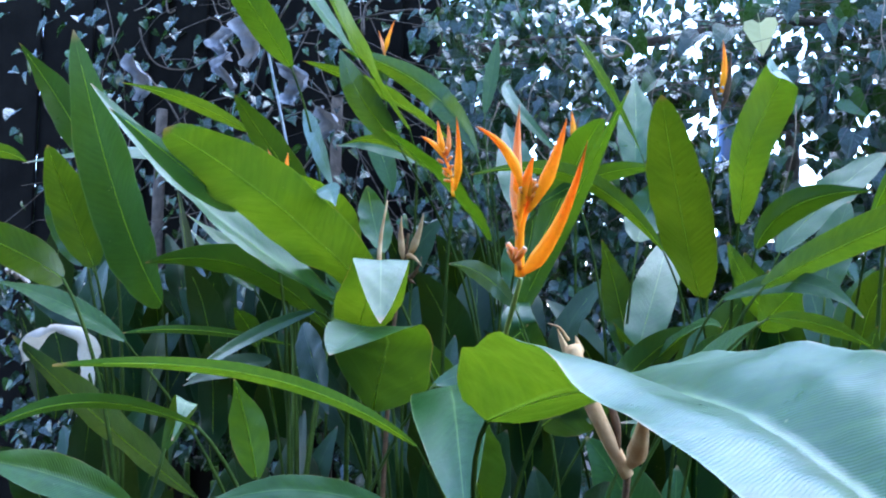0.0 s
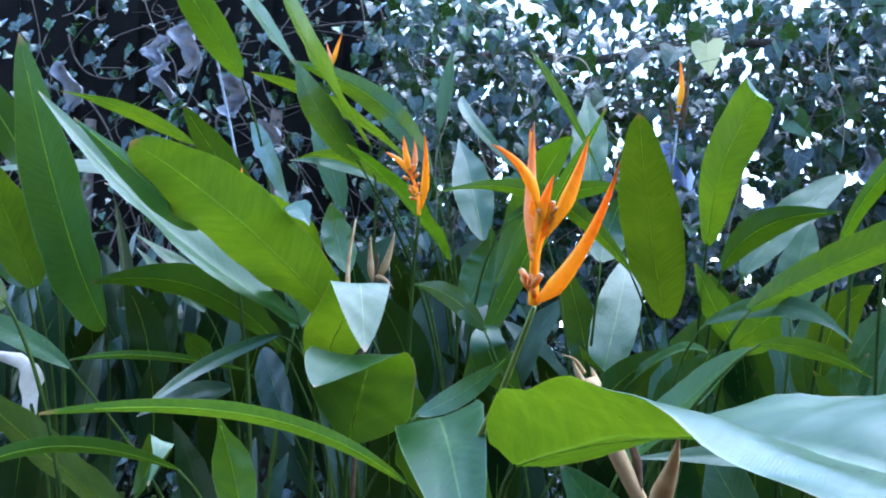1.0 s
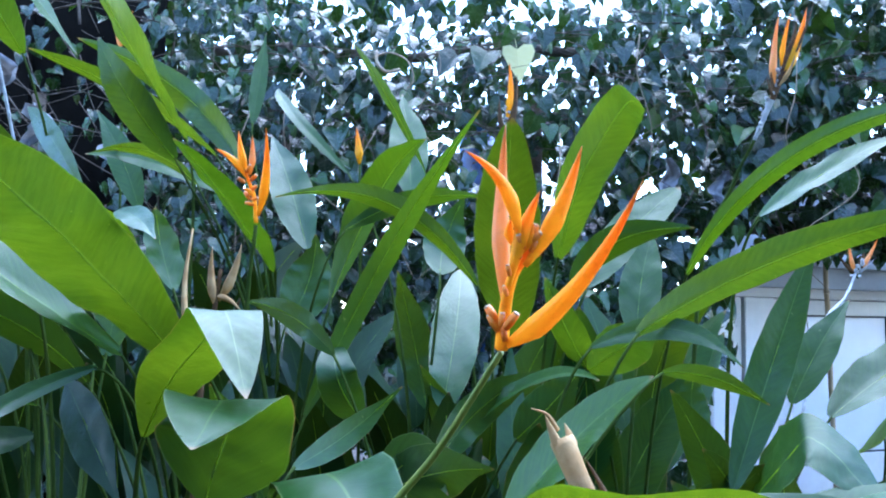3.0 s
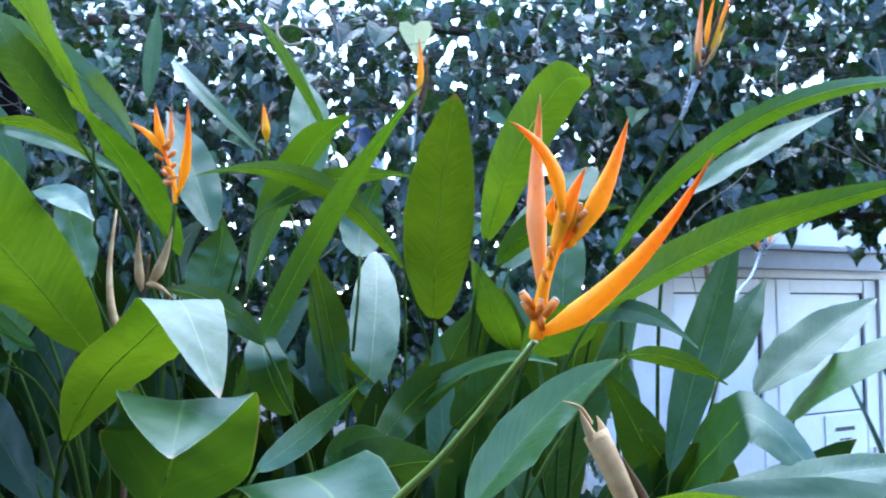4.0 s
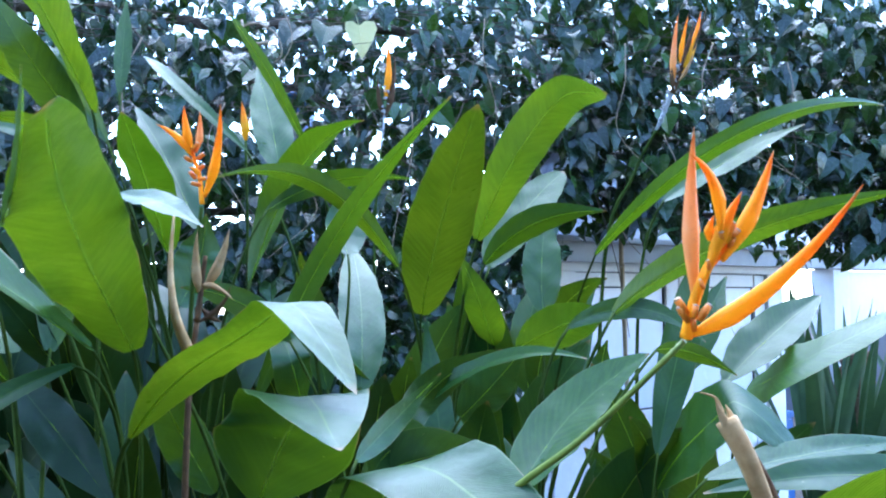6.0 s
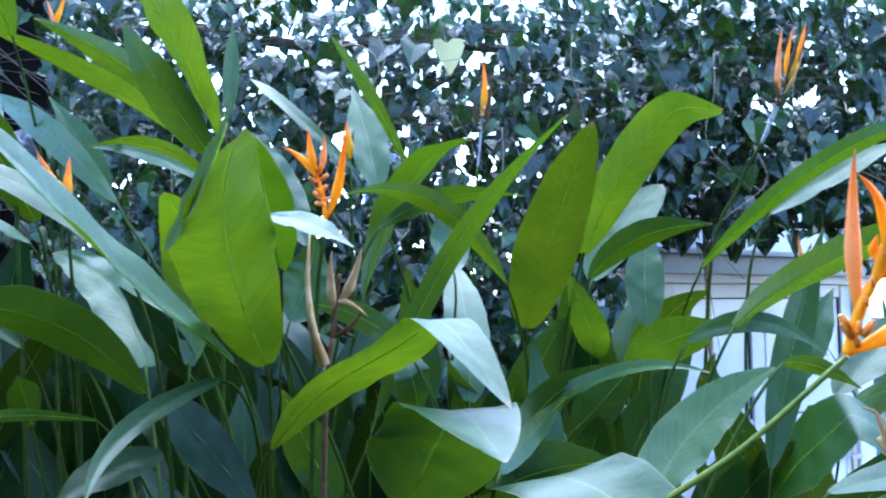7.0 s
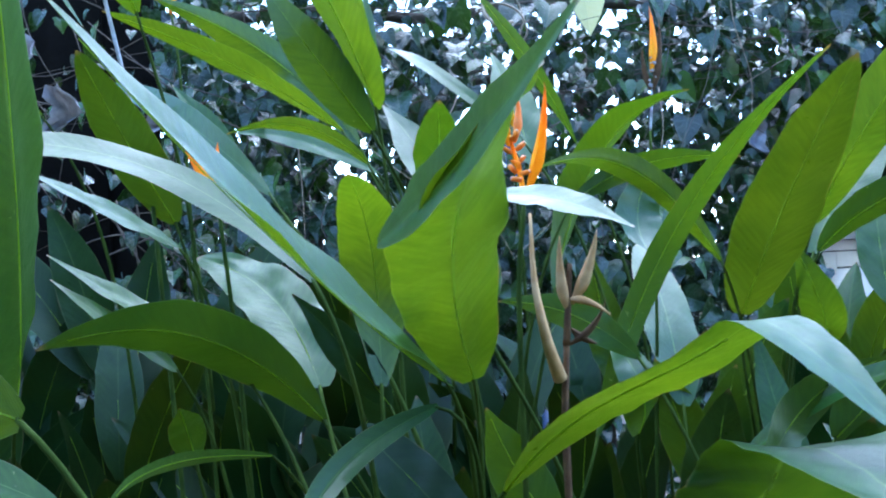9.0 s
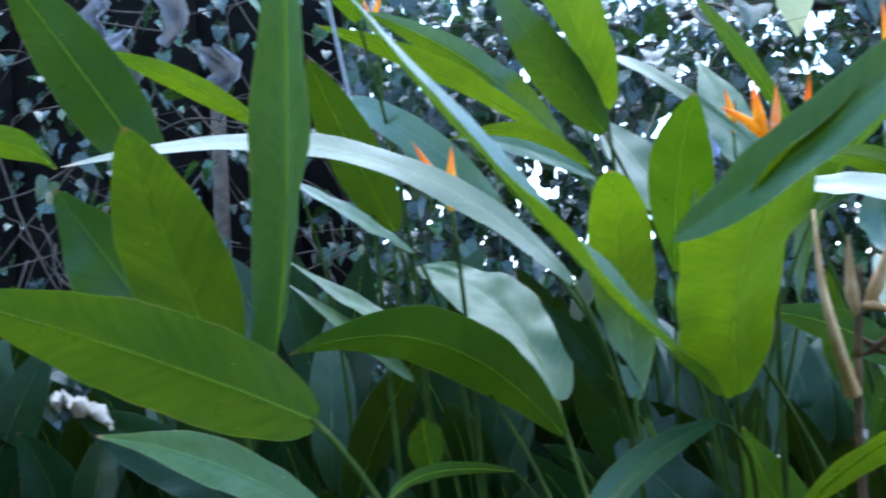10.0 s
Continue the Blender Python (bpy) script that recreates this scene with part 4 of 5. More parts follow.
leaf(p, (-0.888, 1.814, 1.771), (-0.965, 1.684, 1.822), (-1.026, 1.590, 1.860), 0.050, (0.77, -0.24, 0.59), fold=0.16, twist=-0.07, blunt=0.00, skew=0.83)
leaf(p, (-0.902, 1.822, 1.586), (-0.984, 1.774, 1.665), (-1.067, 1.776, 1.733), 0.046, (0.30, -0.45, 0.84))
leaf(p, (-0.878, 1.805, 1.447), (-0.881, 1.75, 1.51), (-0.878, 1.697, 1.542), 0.055, (0.50, -0.57, -0.65), dull=True)
leaf(p, (-0.634, 1.596, 1.511), (-0.554, 1.506, 1.432), (-0.474, 1.426, 1.345), 0.075, (-0.39, -0.80, 0.45), shaded=True, petiole=False)
p = shoot(-1.00, 1.49)
leaf(p, (-1.052, 1.424, 1.624), (-1.096, 1.389, 1.757), (-1.123, 1.346, 1.878), 0.109, (0.27, -0.94, -0.21), blunt=0.5)
leaf(p, (-1.112, 1.469, 1.632), (-1.207, 1.501, 1.753), (-1.27, 1.488, 1.846), 0.110, (0.11, -0.98, 0.17), blunt=0.3)
leaf(p, (-1.161, 1.547, 1.85), (-1.254, 1.526, 2), (-1.35, 1.475, 2.151), 0.094, (0.13, -0.98, -0.15), dull=True)
p = shoot(-0.70, 1.17)
leaf(p, (-0.902, 1.177, 1.591), (-1.03, 1.183, 1.644), (-1.165, 1.126, 1.701), 0.087, (0.10, -0.97, -0.22), blunt=0.6)
p = shoot(-1.50, 3.05)
leaf(p, (-1.62, 3.05, 2.95), (-1.57, 3.25, 2.82), (-1.48, 3.50, 2.63), 0.145, (0.1, -0.75, 0.65), dull=True, petiole=False)
p = shoot(-1.09, 2.41)
leaf(p, (-1.224, 2.256, 2.078), (-1.36, 2.101, 2.155), (-1.456, 1.957, 2.176), 0.047, (0.50, -0.60, -0.63))
p = shoot(-1.40, 1.11)
leaf(p, (-1.274, 1.285, 1.857), (-1.236, 1.337, 1.867), (-1.217, 1.391, 1.849), 0.034, (0.72, -0.43, -0.54))
p = shoot(1.07, 2.53)
leaf(p, (1.006, 2.285, 1.365), (0.926, 1.829, 1.511), (1.189, 1.800, 1.622), 0.150, (-0.76, 0.06, 0.64), fold=0.02, twist=0.17, blunt=0.37, skew=0.76)
p = shoot(0.14, 1.89)
leaf(p, (0.135, 1.98, 1.201), (0.131, 2.074, 1.406), (0.129, 2.169, 1.59), 0.070, (-0.22, -0.88, 0.42), dull=True)
p = shoot(0.45, 1.76)
leaf(p, (0.531, 1.821, 1.312), (0.64, 1.9, 1.57), (0.737, 1.93, 1.813), 0.085, (-0.12, -0.96, 0.26), dull=True)
p = shoot(0.36, 2.08)
leaf(p, (0.412, 2.153, 1.596), (0.432, 2.214, 1.722), (0.468, 2.275, 1.834), 0.096, (-0.10, -0.75, 0.66), blunt=0.5)
p = shoot(-0.25, 1.69)
leaf(p, (-0.028, 1.782, 1.343), (0.076, 1.82, 1.471), (0.186, 1.763, 1.535), 0.073, (0.06, -0.98, -0.17), dull=True)
leaf(p, (-0.096, 1.582, 1.348), (-0.051, 1.578, 1.393), (0.011, 1.53, 1.348), 0.091, (-0.43, -0.88, -0.19), dull=True)
leaf(p, (-0.107, 1.62, 1.326), (-0.018, 1.544, 1.377), (0.082, 1.468, 1.398), 0.102, (-0.54, -0.80, -0.26), dull=True)
leaf(p, (-0.478, 1.654, 1.670), (-0.492, 1.661, 1.702), (-0.511, 1.638, 1.814), 0.092, (0.88, -0.44, 0.15), fold=0.10, twist=-0.28, blunt=0.07, skew=0.87)
leaf(p, (-0.343, 1.813, 1.287), (-0.4, 1.816, 1.393), (-0.446, 1.787, 1.5), 0.089, (0.07, -0.99, -0.09), petiole=False)
p = shoot(-0.44, 1.62)
leaf(p, (-0.59, 1.681, 1.524), (-0.657, 1.675, 1.62), (-0.714, 1.672, 1.687), 0.056, (0.10, -0.99, 0.02), shaded=True)
leaf(p, (-0.617, 1.445, 1.44), (-0.688, 1.408, 1.425), (-0.746, 1.34, 1.391), 0.057, (0.26, -0.64, 0.72), shaded=True, petiole=False)
p = shoot(-0.05, 1.69)
leaf(p, (-0.21, 1.77, 1.557), (-0.31, 1.817, 1.634), (-0.405, 1.868, 1.657), 0.053, (-0.46, -0.89, -0.03), dull=True)
p = shoot(-0.80, 2.54)
leaf(p, (-0.882, 2.576, 1.925), (-0.95, 2.606, 2.081), (-1.048, 2.663, 2.224), 0.080, (0.15, -0.92, 0.35), dull=True, petiole=False)
p = shoot(0.21, 0.77)
leaf(p, (0.011, 0.692, 1.341), (-0.095, 0.649, 1.368), (-0.164, 0.569, 1.352), 0.031, (0.54, -0.72, 0.44), dull=True)
p = shoot(-0.14, 0.82)
leaf(p, (-0.239, 0.809, 1.34), (-0.249, 0.801, 1.401), (-0.265, 0.791, 1.462), 0.046, (0.50, -0.87, -0.03), fresh=True)
leaf(p, (-0.290, 0.758, 1.406), (-0.376, 0.640, 1.439), (-0.396, 0.521, 1.408), 0.023, (0.77, -0.35, -0.53), fold=0.26, twist=0.62, blunt=0.05, skew=0.80, dull=True)
leaf(p, (-0.243, 0.592, 1.346), (-0.3, 0.535, 1.383), (-0.318, 0.45, 1.409), 0.043, (0.90, -0.42, 0.12), dull=True, fold=0.3)
p = shoot(-0.46, 0.79)
leaf(p, (-0.377, 0.807, 1.363), (-0.35, 0.813, 1.428), (-0.335, 0.768, 1.385), 0.032, (-0.07, -0.55, -0.83), dull=True)
p = shoot(-0.65, 1.49)
leaf(p, (-0.599, 1.279, 1.724), (-0.532, 1.006, 1.772), (-0.497, 0.817, 1.813), 0.053, (-0.97, -0.19, 0.15), petiole=False, fold=0.3, dull=True)
p = shoot(0.77, 0.90)
leaf(p, (0.557, 0.945, 1.407), (0.312, 0.993, 1.428), (0.168, 0.991, 1.417), 0.055, (-0.06, -0.63, 0.77))
p = shoot(-0.84, 1.32)
leaf(p, (-1.018, 1.337, 1.498), (-1.114, 1.344, 1.563), (-1.186, 1.314, 1.609), 0.055, (0.33, -0.89, 0.31), shaded=True)

# the broad leaf that arches over the path's start
p = shoot(0.06, 0.88)
leaf(p, (0.093, 0.690, 1.444), (0.273, 0.472, 1.502), (0.455, 0.115, 1.455), 0.178, (-0.08, -0.02, 1), fold=0.42, twist=0.95, blunt=0.75, skew=0.70, left=0.06, wave=1.0, along=48, half=10)


# ---------------------------------------------------------------- flowers
def bract(parent, b, t, width, bend, material, name="bract", belly=0.28):
    """A boat-shaped bract from b to its pointed tip t; bend: how far its middle bows out."""
    b, t, bend = local(parent, b), local(parent, t), Vector(bend)
    c = (b + t) / 2 + bend
    n, sides = 16, 12
    bm = bmesh.new()
    uvl = bm.loops.layers.uv.new("UVMap")
    rings, ax = [], (t - b).normalized()
    ref = bend.normalized() if bend.length > 1e-4 else ax.orthogonal()
    for i in range(n + 1):
        s = i / n
        p = b * (1 - s) ** 2 + c * 2 * s * (1 - s) + t * s * s
        tg = ((c - b) * (1 - s) + (t - c) * s).normalized()
        up = (ref - tg * ref.dot(tg)).normalized()
        sd = tg.cross(up)
        w = width / 2 * max(0.03, (min(1.0, 0.30 + s / belly * 0.7) if s < belly else (1 - (s - belly) / (1 - belly)) ** 0.8))
        # a keeled section: sharp below, pinched to a slit above
        rings.append([bm.verts.new(p + sd * (w * 0.62 * math.sin(a)) + up * (w * (1.0 * math.cos(a) if math.cos(a) > 0 else 0.55 * math.cos(a)))) for a in (2 * math.pi * k / sides for k in range(sides))])
    for i, (r0, r1) in enumerate(zip(rings, rings[1:])):
        for k in range(sides):
            f = bm.faces.new((r0[k], r0[(k + 1) % sides], r1[(k + 1) % sides], r1[k]))
            for loop, v in zip(f.loops, (i, i, i + 1, i + 1)):
                loop[uvl].uv = (k / sides, v / n)
    bm.faces.new(rings[0][::-1])
    bm.faces.new(rings[-1])
    return part(name, bm, material, parent)


def stalk_part(parent, path, radii, material, name="stalk", label="", sides=8):
    return part(name, tube(bmesh.new(), smooth_path([local(parent, p) for p in path], 6), radii, sides), material, parent, label)


def floret(parent, at, way, size):
    """A small spent flower: a short tube with a pale open mouth."""
    b, w = local(parent, at), Vector(way).normalized()
    ob = part("floret", tube(bmesh.new(), [b, b + w * size * 0.5, b + w * size], [size * 0.2, size * 0.26, size * 0.22], 8), FLORET, parent)
    part("floret_mouth", tube(bmesh.new(), [b + w * size * 1.001, b + w * size * 1.1, b + w * size * 1.14], [size * 0.2, size * 0.2, size * 0.08], 8), PALE, ob)
    return ob


F1_RACHIS = [(0.076, 0.852, 1.593), (0.078, 0.842, 1.62), (0.081, 0.833, 1.642), (0.087, 0.826, 1.66), (0.097, 0.818, 1.673), (0.1, 0.818, 1.682)]
F1_BRACTS = [
    ((0.078, 0.851, 1.596), (0.18, 0.733, 1.725), 0.026, (0.015, -0.002, -0.022), ORANGE, "bract", 0.2),
    ((0.081, 0.839, 1.62), (0.078, 0.831, 1.788), 0.022, (-0.006, 0.001, 0), PEACH, "bract", 0.4),
    ((0.089, 0.811, 1.682), (0.043, 0.779, 1.755), 0.0165, (0.017, -0.004, 0.017), ORANGE, "bract", 0.35),
    ((0.094, 0.818, 1.664), (0.141, 0.802, 1.764), 0.022, (0.006, -0.001, -0.008), ORANGE, "bract", 0.4),
    ((0.082, 0.823, 1.647), (0.106, 0.799, 1.725), 0.019, (-0.002, 0, 0.004), ORANGE, "bract", 0.5),
    ((0.09, 0.82, 1.673), (0.1, 0.806, 1.704), 0.016, (0.002, -0.001, 0), ORANGE, "bract", 0.4),
    ((0.084, 0.819, 1.682), (0.083, 0.809, 1.704), 0.012, (-0.003, 0, 0), ORANGE, "bract", 0.4),
]
F1_FLORETS = [
    ((0.074, 0.842, 1.608), (-0.007, 0.001, 0.011), 0.016),
    ((0.072, 0.842, 1.615), (-0.006, 0.001, 0.01), 0.016),
    ((0.075, 0.833, 1.611), (0.001, 0, 0.01), 0.012),
    ((0.078, 0.831, 1.61), (0.006, -0.001, 0.008), 0.016),
    ((0.079, 0.841, 1.599), (-0.001, 0, 0.007), 0.012),
    ((0.08, 0.824, 1.638), (-0.003, 0.001, 0.008), 0.009),
    ((0.082, 0.817, 1.655), (-0.002, -0.001, 0.008), 0.009),
    ((0.091, 0.815, 1.669), (-0.003, 0, 0.006), 0.01),
    ((0.099, 0.813, 1.675), (0.003, -0.001, 0.005), 0.01),
    ((0.097, 0.814, 1.682), (0.007, -0.003, 0.006), 0.014),
    ((0.093, 0.813, 1.678), (-0.003, -0.004, 0.008), 0.013),
    ((0.099, 0.814, 1.684), (0.003, -0.002, 0.009), 0.014),
]
F2_RACHIS = [(-0.366, 1.782, 1.804), (-0.371, 1.78, 1.854), (-0.38, 1.769, 1.884), (-0.384, 1.759, 1.903)]
F2_BRACTS = [
    ((-0.363, 1.781, 1.818), (-0.336, 1.712, 1.972), 0.026, (0.013, -0.002, -0.006), ORANGE, "bract", 0.3),
    ((-0.385, 1.77, 1.889), (-0.446, 1.77, 1.944), 0.02, (0.008, -0.002, 0.009), ORANGE, "bract", 0.3),
    ((-0.382, 1.769, 1.894), (-0.398, 1.757, 1.976), 0.022, (-0.004, 0.001, 0), ORANGE, "bract", 0.35),
    ((-0.378, 1.768, 1.894), (-0.371, 1.751, 1.966), 0.018, (0.005, -0.001, 0), PEACH, "bract", 0.35),
    ((-0.371, 1.77, 1.853), (-0.388, 1.762, 1.867), 0.014, (0.002, -0.001, 0.003), ORANGE, "bract", 0.35),
]
F2_FLORETS = [
    ((-0.377, 1.771, 1.848), (-0.01, 0.002, 0.013), 0.016),
    ((-0.374, 1.77, 1.863), (0.012, -0.003, 0.011), 0.014),
    ((-0.369, 1.77, 1.837), (-0.012, 0.003, 0.003), 0.016),
    ((-0.376, 1.765, 1.882), (0.010, -0.003, 0.008), 0.016),
    ((-0.384, 1.763, 1.878), (-0.010, -0.003, 0.006), 0.015),
    ((-0.380, 1.762, 1.896), (0.004, -0.004, 0.010), 0.016),
    ((-0.372, 1.766, 1.846), (0.010, -0.004, 0.002), 0.014),
]

FLOWER_LABEL = "orange heliconia flower with pointed waxy bracts on a green stalk"

# the large flower close to the path
F = thing("heliconia_flower", (-0.12, 1.24, 0), "large " + FLOWER_LABEL, "flower", "heliconia flowers")
stalk_part(F, [(-0.12, 1.24, -0.02), (-0.12, 1.23, 0.8), (-0.105, 1.18, 1.25), (-0.05, 1.075, 1.393), (0.017, 0.958, 1.49), (0.076, 0.855, 1.59)], (0.0065, 0.0029), STEM, sides=10)
stalk_part(F, F1_RACHIS, (0.0062, 0.0032), ORANGE, "flower_axis")
for args in F1_BRACTS:
    bract(F, *args)
for at, way, size in F1_FLORETS:
    floret(F, at, way, size)

# the second flower, deeper in the bed
F = thing("heliconia_flower", (-0.40, 1.80, 0), FLOWER_LABEL, "flower", "heliconia flowers")
stalk_part(F, [(-0.40, 1.80, -0.02), (-0.40, 1.81, 0.9), (-0.385, 1.80, 1.6), (-0.367, 1.785, 1.80)], (0.006, 0.0035), STALK)
stalk_part(F, F2_RACHIS, (0.0045, 0.0025), ORANGE, "flower_axis")
for args in F2_BRACTS:
    bract(F, *args)
for at, way, size in F2_FLORETS:
    floret(F, at, way, size)


def small_flower(at, foot, bracts, scale, label, materials, stalk=STALK):
    """A lesser flower: a few bracts fanned from the top of a thin stalk."""
    f = thing("heliconia_flower", (foot[0], foot[1], 0), label, "flower", "heliconia flowers")
    at = Vector(at)
    stalk_part(f, [(foot[0], foot[1], -0.02), (foot[0], foot[1], 0.9), ((at.x + foot[0]) / 2, (at.y + foot[1]) / 2, at.z - 0.3), at], (0.0055, 0.003), stalk)
    for k, (dx, dy, dz, w) in enumerate(bracts):
        d = Vector((dx, dy, dz)) * scale
        bract(f, at + Vector((0, 0, 0.012 * k * scale)), at + d, w * scale, Vector((-dx * 0.12, -0.2 * dz * 0.1, -0.1 * abs(dx))) * scale, materials[k % len(materials)])
    return f


small_flower((-1.09, 2.93, 2.48), (-1.05, 2.9), [(-0.03, 0, 0.10, 0.022), (0.035, 0, 0.13, 0.024)], 1.0, "orange heliconia flower, half faded, among high leaves", [PEACH, ORANGE])
small_flower((-0.83, 1.83, 1.83), (-0.80, 1.9), [(-0.055, 0, 0.11, 0.026), (0.004, 0, 0.10, 0.03), (-0.02, 0, 0.06, 0.022)], 1.0, "small orange heliconia flower behind arching leaves", [ORANGE])
small_flower((-0.262, 2.49, 2.04), (-0.25, 2.5), [(-0.01, 0, 0.10, 0.035), (0.012, 0, 0.08, 0.02)], 1.0, "withering orange heliconia bud on a thin stalk", [ORANGE, HUSK])

def mould_tufts(parent, a, b, n, size, seed):
    """White crusty tufts along a withered stalk."""
    r = random.Random(seed)
    bm = bmesh.new()
    a, b = local(parent, a), local(parent, b)
    for k in range(n):
        c = a.lerp(b, r.random()) + Vector((r.gauss(0, size * 0.7), r.gauss(0, size * 0.5), 0))
        made = bmesh.ops.create_icosphere(bm, subdivisions=1, radius=size * r.uniform(0.3, 0.9), matrix=Matrix.Translation(c))
        for v in made["verts"]:
            v.co += Vector((r.gauss(0, 1), r.gauss(0, 1), r.gauss(0, 1))) * size * 0.16
    return tagged(part("mould", bm, MOULD, parent), "white crusty mould", kind="stuff")


# spent flowers: dry bracts on whitish stalks
D = thing("spent_heliconia_flower", (0.13, 2.66, 0), "spent heliconia flower, dry orange and brown bracts on a pale stalk", "flower", "spent flowers")
stalk_part(D, [(0.13, 2.66, -0.02), (0.10, 2.66, 1.2), (0.10, 2.66, 1.8), (0.118, 2.664, 2.05)], (0.005, 0.003), STALK, "lower_stalk")
stalk_part(D, [(0.118, 2.664, 2.05), (0.126, 2.666, 2.11), (0.132, 2.667, 2.17)], (0.003, 0.0034), MOULD)
mould_tufts(D, (0.120, 2.660, 2.07), (0.136, 2.655, 2.24), 14, 0.006, 3)
bract(D, (0.132, 2.667, 2.20), (0.138, 2.66, 2.365), 0.03, (0.012, 0, 0), ORANGE, "dry_bract")
bract(D, (0.132, 2.667, 2.15), (0.160, 2.66, 2.33), 0.026, (0.014, 0, 0), HUSK, "dry_bract")
bract(D, (0.132, 2.667, 2.15), (0.112, 2.66, 2.26), 0.022, (-0.012, 0, 0), HUSK, "dry_bract")

D = thing("spent_heliconia_flower", (0.52, 2.08, 0), "tall spent heliconia flower, dry peach and brown bracts, mouldy white stalk", "flower", "spent flowers")
stalk_part(D, [(0.52, 2.08, -0.02), (0.50, 2.08, 0.9), (0.53, 2.07, 1.7), (0.593, 2.034, 1.914), (0.634, 1.994, 2.015)], (0.006, 0.0032), STALK, "lower_stalk")
stalk_part(D, [(0.632, 1.996, 2.01), (0.642, 1.99, 2.035), (0.652, 1.985, 2.062), (0.664, 1.98, 2.092)], (0.0036, 0.0068), MOULD, "mouldy_stalk", "stalk furred with white mould")
stalk_part(D, [(0.664, 1.98, 2.092), (0.676, 1.975, 2.12), (0.688, 1.97, 2.165)], (0.007, 0.004), HUSK, "flower_axis")
bract(D, (0.668, 1.975, 2.11), (0.680, 1.97, 2.275), 0.022, (-0.008, 0, 0), PEACH, "dry_bract")
bract(D, (0.680, 1.975, 2.13), (0.735, 1.965, 2.285), 0.028, (0.012, 0, 0), ORANGE, "dry_bract")
bract(D, (0.678, 1.975, 2.14), (0.715, 1.965, 2.26), 0.02, (0.008, 0, 0), HUSK, "dry_bract")
bract(D, (0.672, 1.975, 2.10), (0.662, 1.97, 2.16), 0.012, (-0.006, 0, 0), HUSK, "dry_bract")
bract(D, (0.684, 1.97, 2.14), (0.752, 1.96, 2.31), 0.010, (0.012, 0, -0.004), HUSK, "dry_bract")
bract(D, (0.682, 1.97, 2.16), (0.700, 1.96, 2.27), 0.016, (-0.004, 0, 0), ORANGE, "dry_bract")
bract(D, (0.676, 1.968, 2.12), (0.706, 1.955, 2.18), 0.013, (0.008, 0, 0), DRY, "dry_bract")
bract(D, (0.666, 1.968, 2.09), (0.648, 1.955, 2.14), 0.009, (-0.004, 0, 0), HUSK, "dry_bract")
mould_tufts(D, (0.640, 1.988, 2.03), (0.684, 1.968, 2.17), 34, 0.0062, 7)

D = thing("spent_heliconia_flower", (0.78, 2.25, 0), "spent heliconia flower, withered grey head on a long pale stalk", "flower", "spent flowers")
stalk_part(D, [(0.78, 2.25, -0.02), (0.78, 2.25, 1.1), (0.873, 2.358, 1.569), (0.99, 2.46, 1.70), (1.036, 2.506, 1.764)], (0.005, 0.0035), MOULD)
for dx, dz, w, mt in ((-0.02, 0.085, 0.016, PEACH), (0.055, 0.095, 0.018, PEACH), (0.02, 0.06, 0.024, HUSK), (-0.045, 0.05, 0.014, HUSK), (0.045, 0.04, 0.014, MOULD)):
    bract(D, (1.036, 2.506, 1.76), (1.036 + dx, 2.50, 1.76 + dz), w, (dx * 0.2, 0, 0.004), mt, "dry_bract")
mould_tufts(D, (1.020, 2.495, 1.745), (1.050, 2.49, 1.80), 12, 0.007, 9)

D = thing("spent_heliconia_flower", (-0.98, 2.20, 0), "spent heliconia flower on a long pale leaning stalk", "flower", "spent flowers")
stalk_part(D, [(-0.98, 2.20, -0.02), (-0.97, 2.20, 1.0), (-1.0, 2.16, 1.9)], (0.006, 0.004), STALK, "lower_stalk")
stalk_part(D, [(-1.0, 2.16, 1.9), (-1.03, 2.11, 2.12), (-1.06, 2.06, 2.33), (-1.085, 2.02, 2.50)], (0.004, 0.003), MOULD)
for dx, dz, w, mt in ((-0.03, 0.10, 0.02, PEACH), (0.03, 0.12, 0.022, HUSK), (0.0, 0.08, 0.018, HUSK)):
    bract(D, (-1.085, 2.02, 2.495), (-1.085 + dx, 2.01, 2.495 + dz), w, (dx * 0.2, 0, 0.004), mt, "dry_bract")

# dried flower head with a long brown sheath
D = thing("spent_heliconia_flower", (-0.40, 1.50, 0), "dead heliconia flower head, brown husks and a long dry sheath", "flower", "spent flowers")
stalk_part(D, [(-0.40, 1.50, -0.02), (-0.395, 1.5, 0.9), (-0.385, 1.51, 1.45), (-0.372, 1.522, 1.60)], (0.006, 0.004), HUSK)
stalk_part(D, [(-0.385, 1.512, 1.56), (-0.402, 1.49, 1.61), (-0.410, 1.50, 1.68), (-0.406, 1.52, 1.765)], (0.009, 0.0015), DRY, "dry_sheath", "long brown dry sheath")
stalk_part(D, [(-0.372, 1.522, 1.60), (-0.366, 1.524, 1.65), (-0.360, 1.524, 1.70)], (0.005, 0.003), HUSK, "flower_axis")
for b, t, w, bd, mt in (((-0.366, 1.524, 1.64), (-0.372, 1.515, 1.735), 0.020, (-0.006, 0, 0), DRY), ((-0.362, 1.524, 1.65), (-0.325, 1.515, 1.74), 0.022, (0.008, 0, 0), DRY), ((-0.366, 1.524, 1.655), (-0.318, 1.50, 1.632), 0.014, (0, 0, 0.012), DRY), ((-0.372, 1.522, 1.60), (-0.322, 1.505, 1.655), 0.013, (0.014, 0, -0.01), HUSK), ((-0.364, 1.524, 1.62), (-0.335, 1.51, 1.60), 0.014, (0, 0, -0.006), HUSK)):
    bract(D, b, t, w, bd, mt, "husk")

